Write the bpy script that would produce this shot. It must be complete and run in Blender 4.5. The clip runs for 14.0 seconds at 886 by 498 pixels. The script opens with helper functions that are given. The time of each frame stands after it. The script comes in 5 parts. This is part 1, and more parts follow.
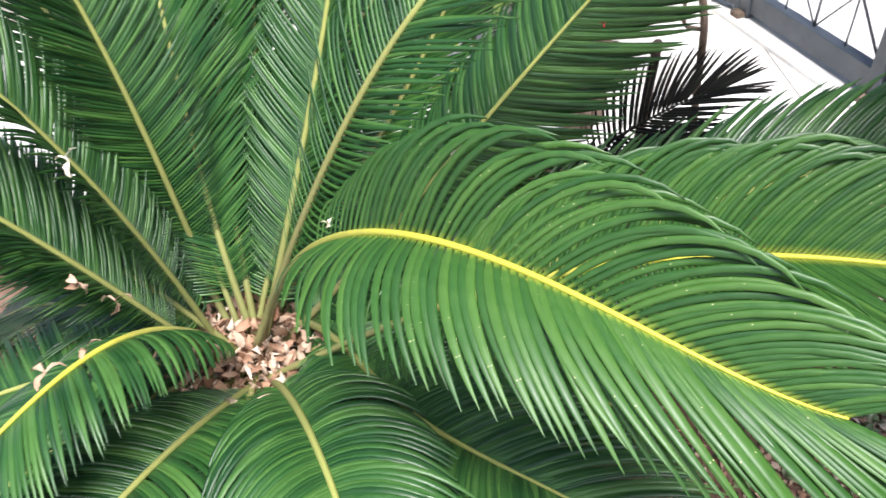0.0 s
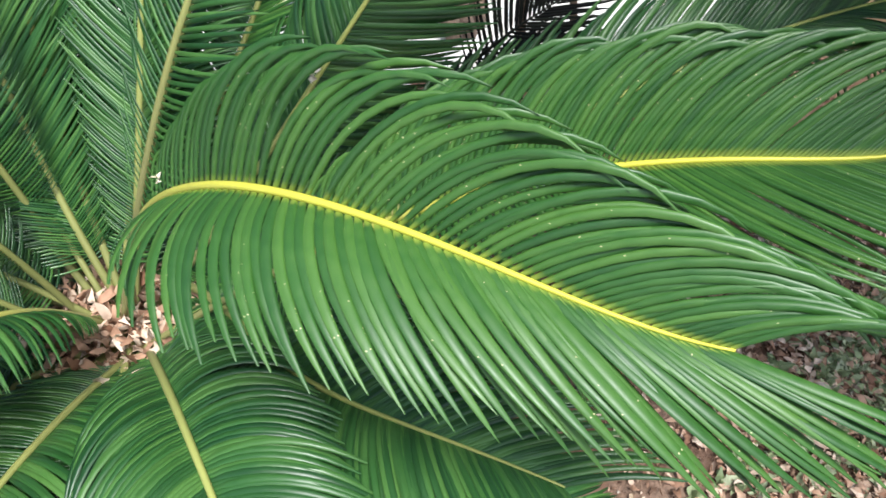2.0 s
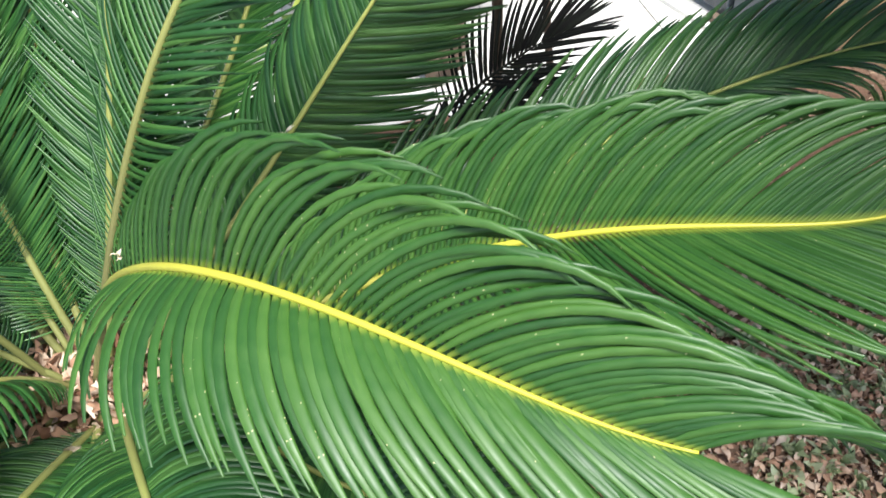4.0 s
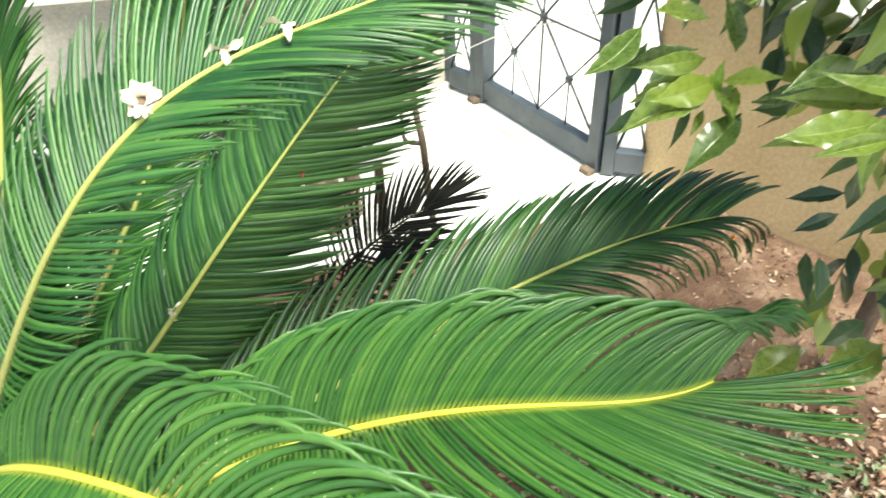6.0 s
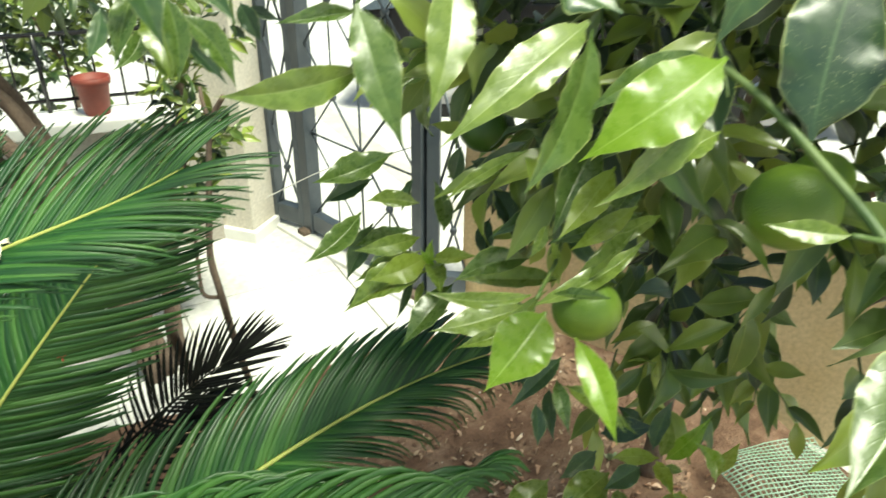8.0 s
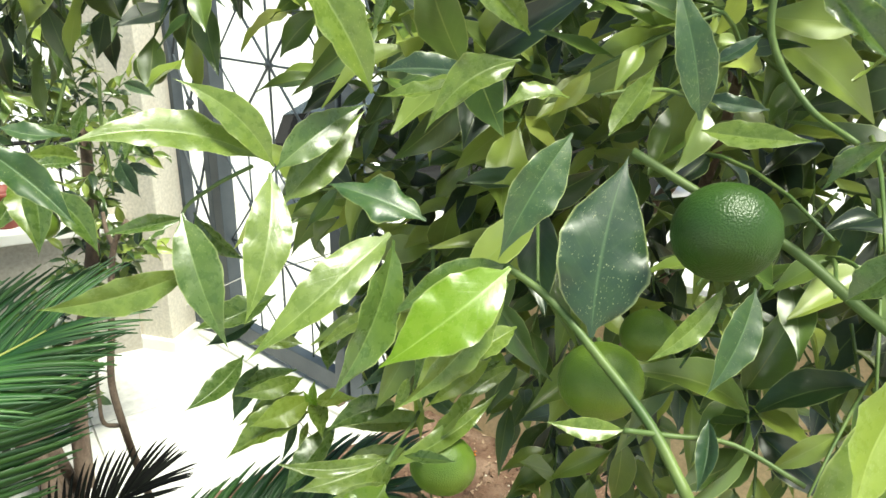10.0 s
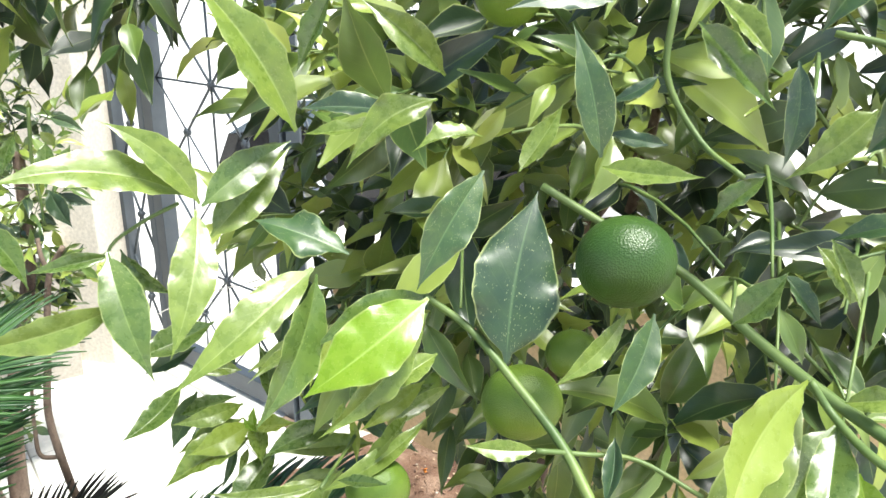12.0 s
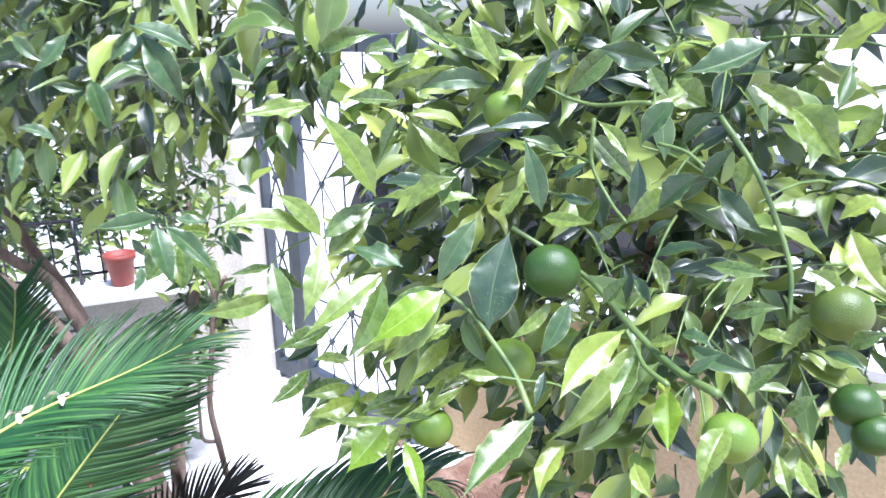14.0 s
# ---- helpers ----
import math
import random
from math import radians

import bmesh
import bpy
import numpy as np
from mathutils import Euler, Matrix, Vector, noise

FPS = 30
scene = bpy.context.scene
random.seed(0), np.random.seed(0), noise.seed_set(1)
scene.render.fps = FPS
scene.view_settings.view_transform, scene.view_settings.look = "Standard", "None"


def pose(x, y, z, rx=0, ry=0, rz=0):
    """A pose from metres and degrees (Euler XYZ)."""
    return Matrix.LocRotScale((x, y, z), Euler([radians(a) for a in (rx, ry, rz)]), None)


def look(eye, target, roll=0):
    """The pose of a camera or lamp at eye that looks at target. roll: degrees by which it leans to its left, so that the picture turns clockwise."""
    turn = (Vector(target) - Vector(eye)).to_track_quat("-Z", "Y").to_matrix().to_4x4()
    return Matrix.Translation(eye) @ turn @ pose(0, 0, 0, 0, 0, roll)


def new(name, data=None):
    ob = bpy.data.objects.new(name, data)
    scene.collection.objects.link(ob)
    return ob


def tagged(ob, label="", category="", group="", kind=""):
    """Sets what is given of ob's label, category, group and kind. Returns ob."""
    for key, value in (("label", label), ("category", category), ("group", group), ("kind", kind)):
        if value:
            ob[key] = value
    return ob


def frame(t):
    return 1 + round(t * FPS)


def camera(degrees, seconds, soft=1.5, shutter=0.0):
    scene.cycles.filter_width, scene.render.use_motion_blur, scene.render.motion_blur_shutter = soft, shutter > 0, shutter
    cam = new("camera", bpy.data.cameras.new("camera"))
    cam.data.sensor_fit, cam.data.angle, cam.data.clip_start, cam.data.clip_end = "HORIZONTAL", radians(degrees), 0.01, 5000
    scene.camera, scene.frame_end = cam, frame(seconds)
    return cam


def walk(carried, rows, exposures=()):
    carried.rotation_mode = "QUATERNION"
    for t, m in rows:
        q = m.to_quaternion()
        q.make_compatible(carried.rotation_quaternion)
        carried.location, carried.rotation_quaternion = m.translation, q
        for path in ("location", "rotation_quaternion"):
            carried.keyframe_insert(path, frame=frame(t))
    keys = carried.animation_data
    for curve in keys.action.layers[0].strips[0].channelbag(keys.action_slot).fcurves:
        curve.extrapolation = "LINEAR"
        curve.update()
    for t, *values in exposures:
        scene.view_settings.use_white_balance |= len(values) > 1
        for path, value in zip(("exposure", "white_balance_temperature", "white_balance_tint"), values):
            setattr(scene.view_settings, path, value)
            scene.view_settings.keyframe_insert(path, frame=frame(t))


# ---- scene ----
cam = camera(63.5, 14.0, shutter=0.4)
PATH = [
    (0, (0.165, 0.124, 1.688), (0.07, 1.615, 0.359), -5.9),
    (0.5, (0.161, 0.153, 1.673), (0.184, 1.619, 0.313), -4.2),
    (1, (0.18, 0.177, 1.655), (0.24, 1.575, 0.226), -5.0),
    (1.5, (0.203, 0.193, 1.642), (0.288, 1.547, 0.172), -5.5),
    (2, (0.225, 0.204, 1.631), (0.344, 1.519, 0.128), -6.3),
    (2.2, (0.23, 0.21, 1.628), (0.368, 1.512, 0.115), -6.4),
    (4.3, (0.268, 0.243, 1.662), (0.435, 1.646, 0.246), -6.9),
    (4.5, (0.274, 0.242, 1.677), (0.46, 1.676, 0.295), -7.0),
    (5, (0.284, 0.236, 1.721), (0.541, 1.73, 0.417), -6.3),
    (5.5, (0.296, 0.217, 1.75), (0.607, 1.738, 0.489), -5.0),
    (6, (0.314, 0.199, 1.77), (0.78, 1.726, 0.565), -1.4),
    (6.5, (0.352, 0.195, 1.787), (0.946, 1.723, 0.641), -0.6),
    (7, (0.394, 0.185, 1.81), (1.061, 1.721, 0.717), -0.6),
    (7.5, (0.422, 0.155, 1.845), (1.194, 1.691, 0.824), 0.3),
    (8, (0.466, 0.118, 1.881), (1.336, 1.649, 0.932), 0.8),
    (8.5, (0.51, 0.099, 1.91), (1.49, 1.607, 1.034), 1.6),
    (8.7, (0.515, 0.092, 1.92), (1.512, 1.608, 1.079), 1.6),
    (10.8, (0.554, 0.069, 1.968), (1.671, 1.568, 1.258), 1.3),
    (11, (0.56, 0.066, 1.967), (1.697, 1.549, 1.254), 1.5),
    (11.5, (0.566, 0.068, 1.968), (1.764, 1.513, 1.278), 1.6),
    (12, (0.542, 0.05, 1.981), (1.723, 1.512, 1.298), 1.5),
    (12.5, (0.527, 0.021, 2.001), (1.719, 1.492, 1.358), 1.3),
    (13, (0.507, -0.055, 2.026), (1.631, 1.483, 1.417), 0.3),
    (13.5, (0.485, -0.183, 2.062), (1.468, 1.449, 1.454), -1.3),
    (14, (0.43, -0.309, 2.073), (1.344, 1.378, 1.51), -1.1),
]
EXPOSURES = [(0.0, 1.22, 6250, 14), (2.2, 1.06, 6100, 9), (4.5, 1.2, 6350, 8), (5.0, 1.45, 6450, 10), (5.6, 1.72, 6600, 8), (6.0, 1.7, 6900, -2), (6.5, 1.52, 7450, -14), (7.0, 1.36, 7450, -8), (8.0, 0.98, 7100, -10), (8.5, 0.92, 7000, -10), (11.0, 1.42, 6700, 0), (12.5, 1.65, 6200, 8), (14.0, 1.76, 5450, 18)]
walk(cam, [(t, look(eye, target, roll)) for t, eye, target, roll in PATH], EXPOSURES)

# ---- light ----
world = bpy.data.worlds.new("sky")
scene.world = world
world.use_nodes = True
wn = world.node_tree.nodes
sky = wn.new("ShaderNodeTexSky")
sky.sky_type, sky.sun_disc = "NISHITA", False
sky.sun_elevation, sky.sun_rotation = radians(68), radians(163)
sky.air_density, sky.dust_density, sky.ozone_density = 1.0, 3.0, 0.8
wn["Background"].inputs["Strength"].default_value = 0.085
world.node_tree.links.new(sky.outputs[0], wn["Background"].inputs["Color"])
sun = new("sun", bpy.data.lights.new("sun", "SUN"))
sun.data.energy, sun.data.angle, sun.data.color = 3.3, radians(18), (1.0, 0.97, 0.92)
sun.matrix_world = look((1.6, -1.4, 6.0), (0.9, 0.9, 0.0))


# ---- materials ----
def material(name, base, rough=0.5, metal=0.0, build=None, **inputs):
    m = bpy.data.materials.new(name)
    m.use_nodes = True
    b = m.node_tree.nodes["Principled BSDF"]
    b.inputs["Base Color"].default_value = (*base, 1)
    b.inputs["Roughness"].default_value, b.inputs["Metallic"].default_value = rough, metal
    for key, value in inputs.items():
        b.inputs[key.replace("_", " ")].default_value = value
    if build:
        build(m.node_tree.nodes, m.node_tree.links, b)
    return m


def ramp(nodes, links, source, stops):
    r = nodes.new("ShaderNodeValToRGB")
    while len(r.color_ramp.elements) < len(stops):
        r.color_ramp.elements.new(0.5)
    for e, (p, c) in zip(r.color_ramp.elements, stops):
        e.position, e.color = p, (*c, 1)
    links.new(source, r.inputs[0])
    return r.outputs[0]


def noise_tex(nodes, links, scale, detail=4.0, rough=0.6, space="Object", stretch=(1, 1, 1)):
    co, mp, n = nodes.new("ShaderNodeTexCoord"), nodes.new("ShaderNodeMapping"), nodes.new("ShaderNodeTexNoise")
    mp.inputs["Scale"].default_value = stretch
    n.inputs["Scale"].default_value, n.inputs["Detail"].default_value, n.inputs["Roughness"].default_value = scale, detail, rough
    links.new(co.outputs[space], mp.inputs[0])
    links.new(mp.outputs[0], n.inputs["Vector"])
    return n.outputs["Fac"]


def mixed(nodes, links, fac, a, b, kind="MIX"):
    m = nodes.new("ShaderNodeMix")
    m.data_type, m.blend_type = "RGBA", kind
    for value, socket in ((fac, m.inputs["Factor"]), (a, m.inputs["A"]), (b, m.inputs["B"])):
        pass
    ins = [m.inputs[0], m.inputs[6], m.inputs[7]]
    for value, socket in zip((fac, a, b), ins):
        if hasattr(value, "is_linked"):
            links.new(value, socket)
        else:
            socket.default_value = value if isinstance(value, float) else (*value, 1)
    return m.outputs[2]


def bumped(nodes, links, b, height, strength, distance):
    n = nodes.new("ShaderNodeBump")
    n.inputs["Strength"].default_value, n.inputs["Distance"].default_value = strength, distance
    links.new(height, n.inputs["Height"])
    links.new(n.outputs[0], b.inputs["Normal"])


def patchy(stops, scale, bump=0.0, distance=0.01, fine=0.0, space="Object", stretch=(1, 1, 1)):
    def build(nodes, links, b):
        f = noise_tex(nodes, links, scale, space=space, stretch=stretch)
        col = ramp(nodes, links, f, stops)
        if fine:
            g = noise_tex(nodes, links, fine, detail=6.0, space=space)
            col = mixed(nodes, links, 0.45, col, ramp(nodes, links, g, ((0.3, (0.35, 0.35, 0.35)), (0.7, (1.0, 1.0, 1.0)))), "MULTIPLY")
            f = g
        links.new(col, b.inputs["Base Color"])
        if bump:
            bumped(nodes, links, b, f, bump, distance)
    return build


def thin(nodes, links, b, col, share):
    """Lets some of the light through a leaf."""
    out = nodes["Material Output"]
    tr, mx = nodes.new("ShaderNodeBsdfTranslucent"), nodes.new("ShaderNodeMixShader")
    mx.inputs[0].default_value = share
    warm = mixed(nodes, links, 0.8, col, (1.0, 1.0, 0.35), "MULTIPLY")
    bright = nodes.new("ShaderNodeBrightContrast")
    bright.inputs["Bright"].default_value = 0.06
    links.new(warm, bright.inputs[0])
    links.new(bright.outputs[0], tr.inputs["Color"])
    links.new(b.outputs[0], mx.inputs[1])
    links.new(tr.outputs[0], mx.inputs[2])
    links.new(mx.outputs[0], out.inputs["Surface"])


def math_node(nodes, links, kind, a, b=0.0, c=0.0):
    n = nodes.new("ShaderNodeMath")
    n.operation = kind
    for value, socket in zip((a, b, c), n.inputs):
        if isinstance(value, (int, float)):
            socket.default_value = value
        else:
            links.new(value, socket)
    return n.outputs[0]


def foliage(stops, scale, rough_stops, speck=None, islands=True, ribs=None, share=0.0, tone=None, mottle=0.4, foot=None):
    """Leaf surface: each leaf has its own tone, with fainter mottling over it."""
    def build(nodes, links, b):
        if tone is not None:
            rnd = tone
        elif islands:
            rnd = nodes.new("ShaderNodeNewGeometry").outputs["Random Per Island"]
        else:
            rnd = nodes.new("ShaderNodeObjectInfo").outputs["Random"]
        n = noise_tex(nodes, links, scale, space="Object")
        near = math_node(nodes, links, "MULTIPLY_ADD", n, mottle, 0.5 * (0.4 - mottle))
        col = ramp(nodes, links, math_node(nodes, links, "MULTIPLY_ADD", rnd, 0.6, near), stops)
        if speck:
            v = nodes.new("ShaderNodeTexVoronoi")
            v.inputs["Scale"].default_value = speck[0]
            co = nodes.new("ShaderNodeTexCoord")
            links.new(co.outputs["UV"], v.inputs["Vector"])
            dot = ramp(nodes, links, v.outputs["Distance"], ((0.0, (1, 1, 1)), (speck[2], (0, 0, 0))))
            patch = ramp(nodes, links, noise_tex(nodes, links, speck[3]), ((0.42, (0, 0, 0)), (0.56, (1, 1, 1))))
            col = mixed(nodes, links, math_node(nodes, links, "MULTIPLY", dot, patch), col, speck[1])
        if foot:
            co, sep = nodes.new("ShaderNodeTexCoord"), nodes.new("ShaderNodeSeparateXYZ")
            links.new(co.outputs["Object"], sep.inputs[0])
            col = mixed(nodes, links, ramp(nodes, links, sep.outputs[0], ((0.0, (0.8, 0.8, 0.8)), (0.05, (0, 0, 0)))), col, foot)
            v = nodes.new("ShaderNodeTexVoronoi")
            v.inputs["Scale"].default_value = 22.0
            links.new(co.outputs["Object"], v.inputs["Vector"])
            grit = math_node(nodes, links, "LESS_THAN", v.outputs["Distance"], 0.075)
            some = math_node(nodes, links, "GREATER_THAN", rnd, 0.6)
            col = mixed(nodes, links, math_node(nodes, links, "MULTIPLY", grit, some), col, (0.5, 0.48, 0.26))
        if ribs:
            uv, sep = nodes.new("ShaderNodeTexCoord"), nodes.new("ShaderNodeSeparateXYZ")
            links.new(uv.outputs["UV"], sep.inputs[0])
            off = math_node(nodes, links, "ABSOLUTE", math_node(nodes, links, "SUBTRACT", sep.outputs[1], 0.5))
            mid = ramp(nodes, links, off, ((0.0, (1, 1, 1)), (0.026, (0, 0, 0))))
            rim = ramp(nodes, links, off, ((0.465, (0, 0, 0)), (0.495, (1, 1, 1))))
            wave = math_node(nodes, links, "SINE", math_node(nodes, links, "MULTIPLY", math_node(nodes, links, "SUBTRACT", sep.outputs[0], math_node(nodes, links, "MULTIPLY", off, 0.55)), 62.0))
            vein = ramp(nodes, links, wave, ((0.9, (0, 0, 0)), (1.0, (1, 1, 1))))
            line = math_node(nodes, links, "MULTIPLY", mid, 0.5)
            line = math_node(nodes, links, "MAXIMUM", line, math_node(nodes, links, "MULTIPLY", vein, 0.05))
            col = mixed(nodes, links, line, col, ribs)
            col = mixed(nodes, links, math_node(nodes, links, "MULTIPLY", rim, 0.6), col, (0.45, 0.5, 0.2))
            bumped(nodes, links, b, math_node(nodes, links, "ADD", math_node(nodes, links, "MULTIPLY", line, -1.0), math_node(nodes, links, "MULTIPLY_ADD", noise_tex(nodes, links, 45.0, 3.0), 0.3, math_node(nodes, links, "MULTIPLY", vein, -0.04))), 0.12, 0.003)
        links.new(col, b.inputs["Base Color"])
        links.new(ramp(nodes, links, n, rough_stops), b.inputs["Roughness"])
        if share:
            thin(nodes, links, b, col, share)
    return build


def peel(a, z):
    """Citrus peel: fine pores over a slowly changing green."""
    def build(nodes, links, b):
        col = ramp(nodes, links, noise_tex(nodes, links, 14.0), ((0.3, a), (0.7, z)))
        v = nodes.new("ShaderNodeTexVoronoi")
        v.inputs["Scale"].default_value = 750.0
        co = nodes.new("ShaderNodeTexCoord")
        links.new(co.outputs["Object"], v.inputs["Vector"])
        links.new(col, b.inputs["Base Color"])
        bumped(nodes, links, b, v.outputs["Distance"], 0.35, 0.001)
    return build


GREYS = lambda a, z: ((0.3, (a, a, a)), (0.7, (z, z, z)))
PALM_STOPS = ((0.2, (0.01, 0.052, 0.012)), (0.5, (0.028, 0.1, 0.02)), (0.8, (0.068, 0.168, 0.034)))
LEAF_STOPS = ((0.12, (0.012, 0.038, 0.017)), (0.35, (0.034, 0.08, 0.019)), (0.6, (0.115, 0.18, 0.03)), (0.9, (0.3, 0.39, 0.06)))
# inner leaves: older and darker, with the crown's deep shade put into the colour
INNER_SHADE_STOPS = ((0.2, (0.007, 0.019, 0.007)), (0.45, (0.02, 0.05, 0.013)), (0.62, (0.095, 0.15, 0.026)), (0.85, (0.28, 0.34, 0.06)))
# shoot tips: younger and paler, the light on outer leaves put in too
LIT_SHOOT_STOPS = ((0.1, (0.03, 0.07, 0.022)), (0.35, (0.1, 0.17, 0.028)), (0.6, (0.26, 0.34, 0.055)), (0.85, (0.42, 0.48, 0.1)))
LIME_STOPS = ((0.2, (0.12, 0.25, 0.01)), (0.8, (0.3, 0.46, 0.02)))
M_palm = material("palm_green", (0.04, 0.16, 0.03), Specular_IOR_Level=0.6, build=foliage(PALM_STOPS, 14.0, GREYS(0.34, 0.5), share=0.07))
M_palm_one = material("palm_green_single", (0.04, 0.16, 0.03), Specular_IOR_Level=0.65, build=foliage(((0.1, (0.012, 0.06, 0.01)), (0.5, (0.03, 0.105, 0.014)), (1.0, (0.078, 0.18, 0.027))), 14.0, GREYS(0.4, 0.56), islands=False, share=0.07, foot=(0.3, 0.36, 0.04)))
# shade and backlight on the far fronds, put into the leaf colour
M_palm_shade = material("palm_shade", (0.006, 0.008, 0.006), rough=0.7, Specular_IOR_Level=0.2, build=foliage(((0.2, (0.003, 0.003, 0.003)), (0.8, (0.009, 0.011, 0.007))), 14.0, GREYS(0.6, 0.8)))


def ageing(old, fresh, a, z):
    """A rachis that is olive and dull at its foot and takes its own colour further out."""
    def build(nodes, links, b):
        at = nodes.new("ShaderNodeAttribute")
        at.attribute_name = "along"
        n = noise_tex(nodes, links, 25.0)
        w = math_node(nodes, links, "MULTIPLY_ADD", n, 0.16, at.outputs["Fac"])
        k = ramp(nodes, links, w, ((a, (0, 0, 0)), (z, (1, 1, 1))))
        links.new(mixed(nodes, links, k, old, fresh), b.inputs["Base Color"])
        bumped(nodes, links, b, n, 0.2, 0.002)
    return build


M_rachis = material("rachis_yellow", (0.45, 0.42, 0.05), rough=0.42, build=ageing((0.27, 0.27, 0.1), (0.55, 0.52, 0.06), 0.28, 0.6))
M_rachis_old = material("rachis_olive", (0.25, 0.24, 0.08), rough=0.48, build=ageing((0.2, 0.21, 0.07), (0.34, 0.36, 0.1), 0.15, 0.6))
M_rachis_pale = material("rachis_pale", (0.4, 0.42, 0.12), rough=0.45, build=ageing((0.24, 0.23, 0.09), (0.42, 0.45, 0.12), 0.25, 0.65))
M_husk = material("dry_husk", (0.5, 0.36, 0.24), rough=0.8, build=foliage(((0.15, (0.16, 0.07, 0.035)), (0.4, (0.42, 0.25, 0.16)), (0.6, (0.55, 0.38, 0.27)), (0.85, (0.76, 0.63, 0.5))), 30.0, GREYS(0.7, 0.9)))
M_bark = material("bark", (0.16, 0.11, 0.08), rough=0.9, build=patchy(((0.3, (0.09, 0.06, 0.045)), (0.7, (0.26, 0.19, 0.14))), 18.0, 0.6, 0.01, fine=90.0, stretch=(1, 1, 0.3)))
M_leaf = material("citrus_leaf", (0.08, 0.16, 0.03), Specular_IOR_Level=0.9, build=foliage(INNER_SHADE_STOPS, 9.0, GREYS(0.28, 0.44), ribs=(0.22, 0.3, 0.09), share=0.08))
M_shoot = material("citrus_leaf_shoot", (0.2, 0.28, 0.05), Specular_IOR_Level=1.0, build=foliage(LIT_SHOOT_STOPS, 9.0, GREYS(0.28, 0.42), ribs=(0.42, 0.47, 0.16), share=0.28))
LEAF_TONES = [material("citrus_leaf_" + nm, (0.08, 0.16, 0.03), Specular_IOR_Level=0.75, Coat_Weight=0.15, Coat_Roughness=0.25, build=foliage(LIME_STOPS if nm == "lime" else LEAF_STOPS, 12.0, GREYS(0.36, 0.5) if tn < 0.4 else GREYS(0.22, 0.36), speck=(42.0, (0.52, 0.54, 0.26), 0.24, 9.0), ribs=rb, share=sh, tone=tn, mottle=0.3)) for nm, tn, rb, sh in (
    ("deep", 0.0, (0.12, 0.2, 0.08), 0.08), ("dark", 0.25, (0.16, 0.26, 0.09), 0.12), ("middle", 0.5, (0.27, 0.36, 0.12), 0.24), ("light", 0.8, (0.42, 0.5, 0.2), 0.34), ("young", 1.15, (0.5, 0.58, 0.22), 0.48), ("lime", 0.5, (0.5, 0.66, 0.2), 0.45))]
M_fruit = material("green_mandarin_peel", (0.05, 0.14, 0.02), rough=0.38, build=peel((0.02, 0.055, 0.007), (0.042, 0.095, 0.011)))
M_fruit_lime = material("pale_green_peel", (0.13, 0.24, 0.03), rough=0.4, build=peel((0.075, 0.145, 0.014), (0.17, 0.25, 0.03)))
M_fruit_olive = material("olive_green_peel", (0.08, 0.14, 0.02), rough=0.42, build=peel((0.055, 0.09, 0.012), (0.11, 0.15, 0.02)))
M_clay = material("red_clay", (0.4, 0.06, 0.04), rough=0.55, build=patchy(((0.3, (0.15, 0.028, 0.02)), (0.7, (0.24, 0.05, 0.033))), 12.0))
M_black = material("black_paint", (0.012, 0.012, 0.014), rough=0.25)
M_rubber = material("rubber", (0.015, 0.015, 0.015), rough=0.8)
M_glass = material("dark_glass", (0.02, 0.025, 0.03), rough=0.05)
M_steel = material("steel_rim", (0.5, 0.5, 0.52), rough=0.3, metal=1.0)
M_net = material("green_plastic_net", (0.3, 0.45, 0.34), rough=0.5, build=patchy(((0.3, (0.22, 0.38, 0.26)), (0.7, (0.42, 0.56, 0.46))), 9.0))
M_white_petal = material("cream_petal", (0.75, 0.68, 0.52), rough=0.7, build=patchy(((0.3, (0.6, 0.48, 0.32)), (0.7, (0.85, 0.8, 0.68))), 60.0, 0.3, 0.003))
M_orange = material("orange_leaf", (0.6, 0.2, 0.03), rough=0.6, build=patchy(((0.3, (0.5, 0.14, 0.02)), (0.7, (0.7, 0.28, 0.05))), 40.0))
M_red = material("red_petal", (0.5, 0.02, 0.03), rough=0.5)
M_litter = material("leaf_litter_brown", (0.3, 0.2, 0.12), rough=0.85, build=foliage(((0.15, (0.07, 0.035, 0.022)), (0.55, (0.2, 0.115, 0.07)), (0.85, (0.5, 0.38, 0.26))), 30.0, GREYS(0.7, 0.9)))
M_pebble = material("pebble", (0.4, 0.36, 0.3), rough=0.85, build=foliage(((0.15, (0.2, 0.15, 0.11)), (0.5, (0.4, 0.34, 0.27)), (0.85, (0.62, 0.57, 0.5))), 30.0, GREYS(0.7, 0.9)))
M_cover = material("ground_cover_green", (0.12, 0.2, 0.07), build=foliage(((0.15, (0.14, 0.2, 0.08)), (0.5, (0.3, 0.37, 0.19)), (0.85, (0.5, 0.54, 0.36))), 20.0, GREYS(0.45, 0.65), share=0.15))
M_twig = material("green_twig", (0.09, 0.15, 0.04), rough=0.5, build=patchy(((0.3, (0.05, 0.1, 0.025)), (0.7, (0.16, 0.22, 0.06))), 20.0))
M_wall = material("cream_plaster", (0.7, 0.55, 0.34), rough=0.85, build=patchy(((0.3, (0.64, 0.46, 0.24)), (0.7, (0.75, 0.58, 0.35))), 2.5, 0.05, 0.003, fine=60.0))
M_pillar = material("pale_plaster", (0.76, 0.7, 0.6), rough=0.85, build=patchy(((0.3, (0.7, 0.63, 0.52)), (0.7, (0.8, 0.75, 0.66))), 2.5, 0.15, 0.004, fine=60.0))
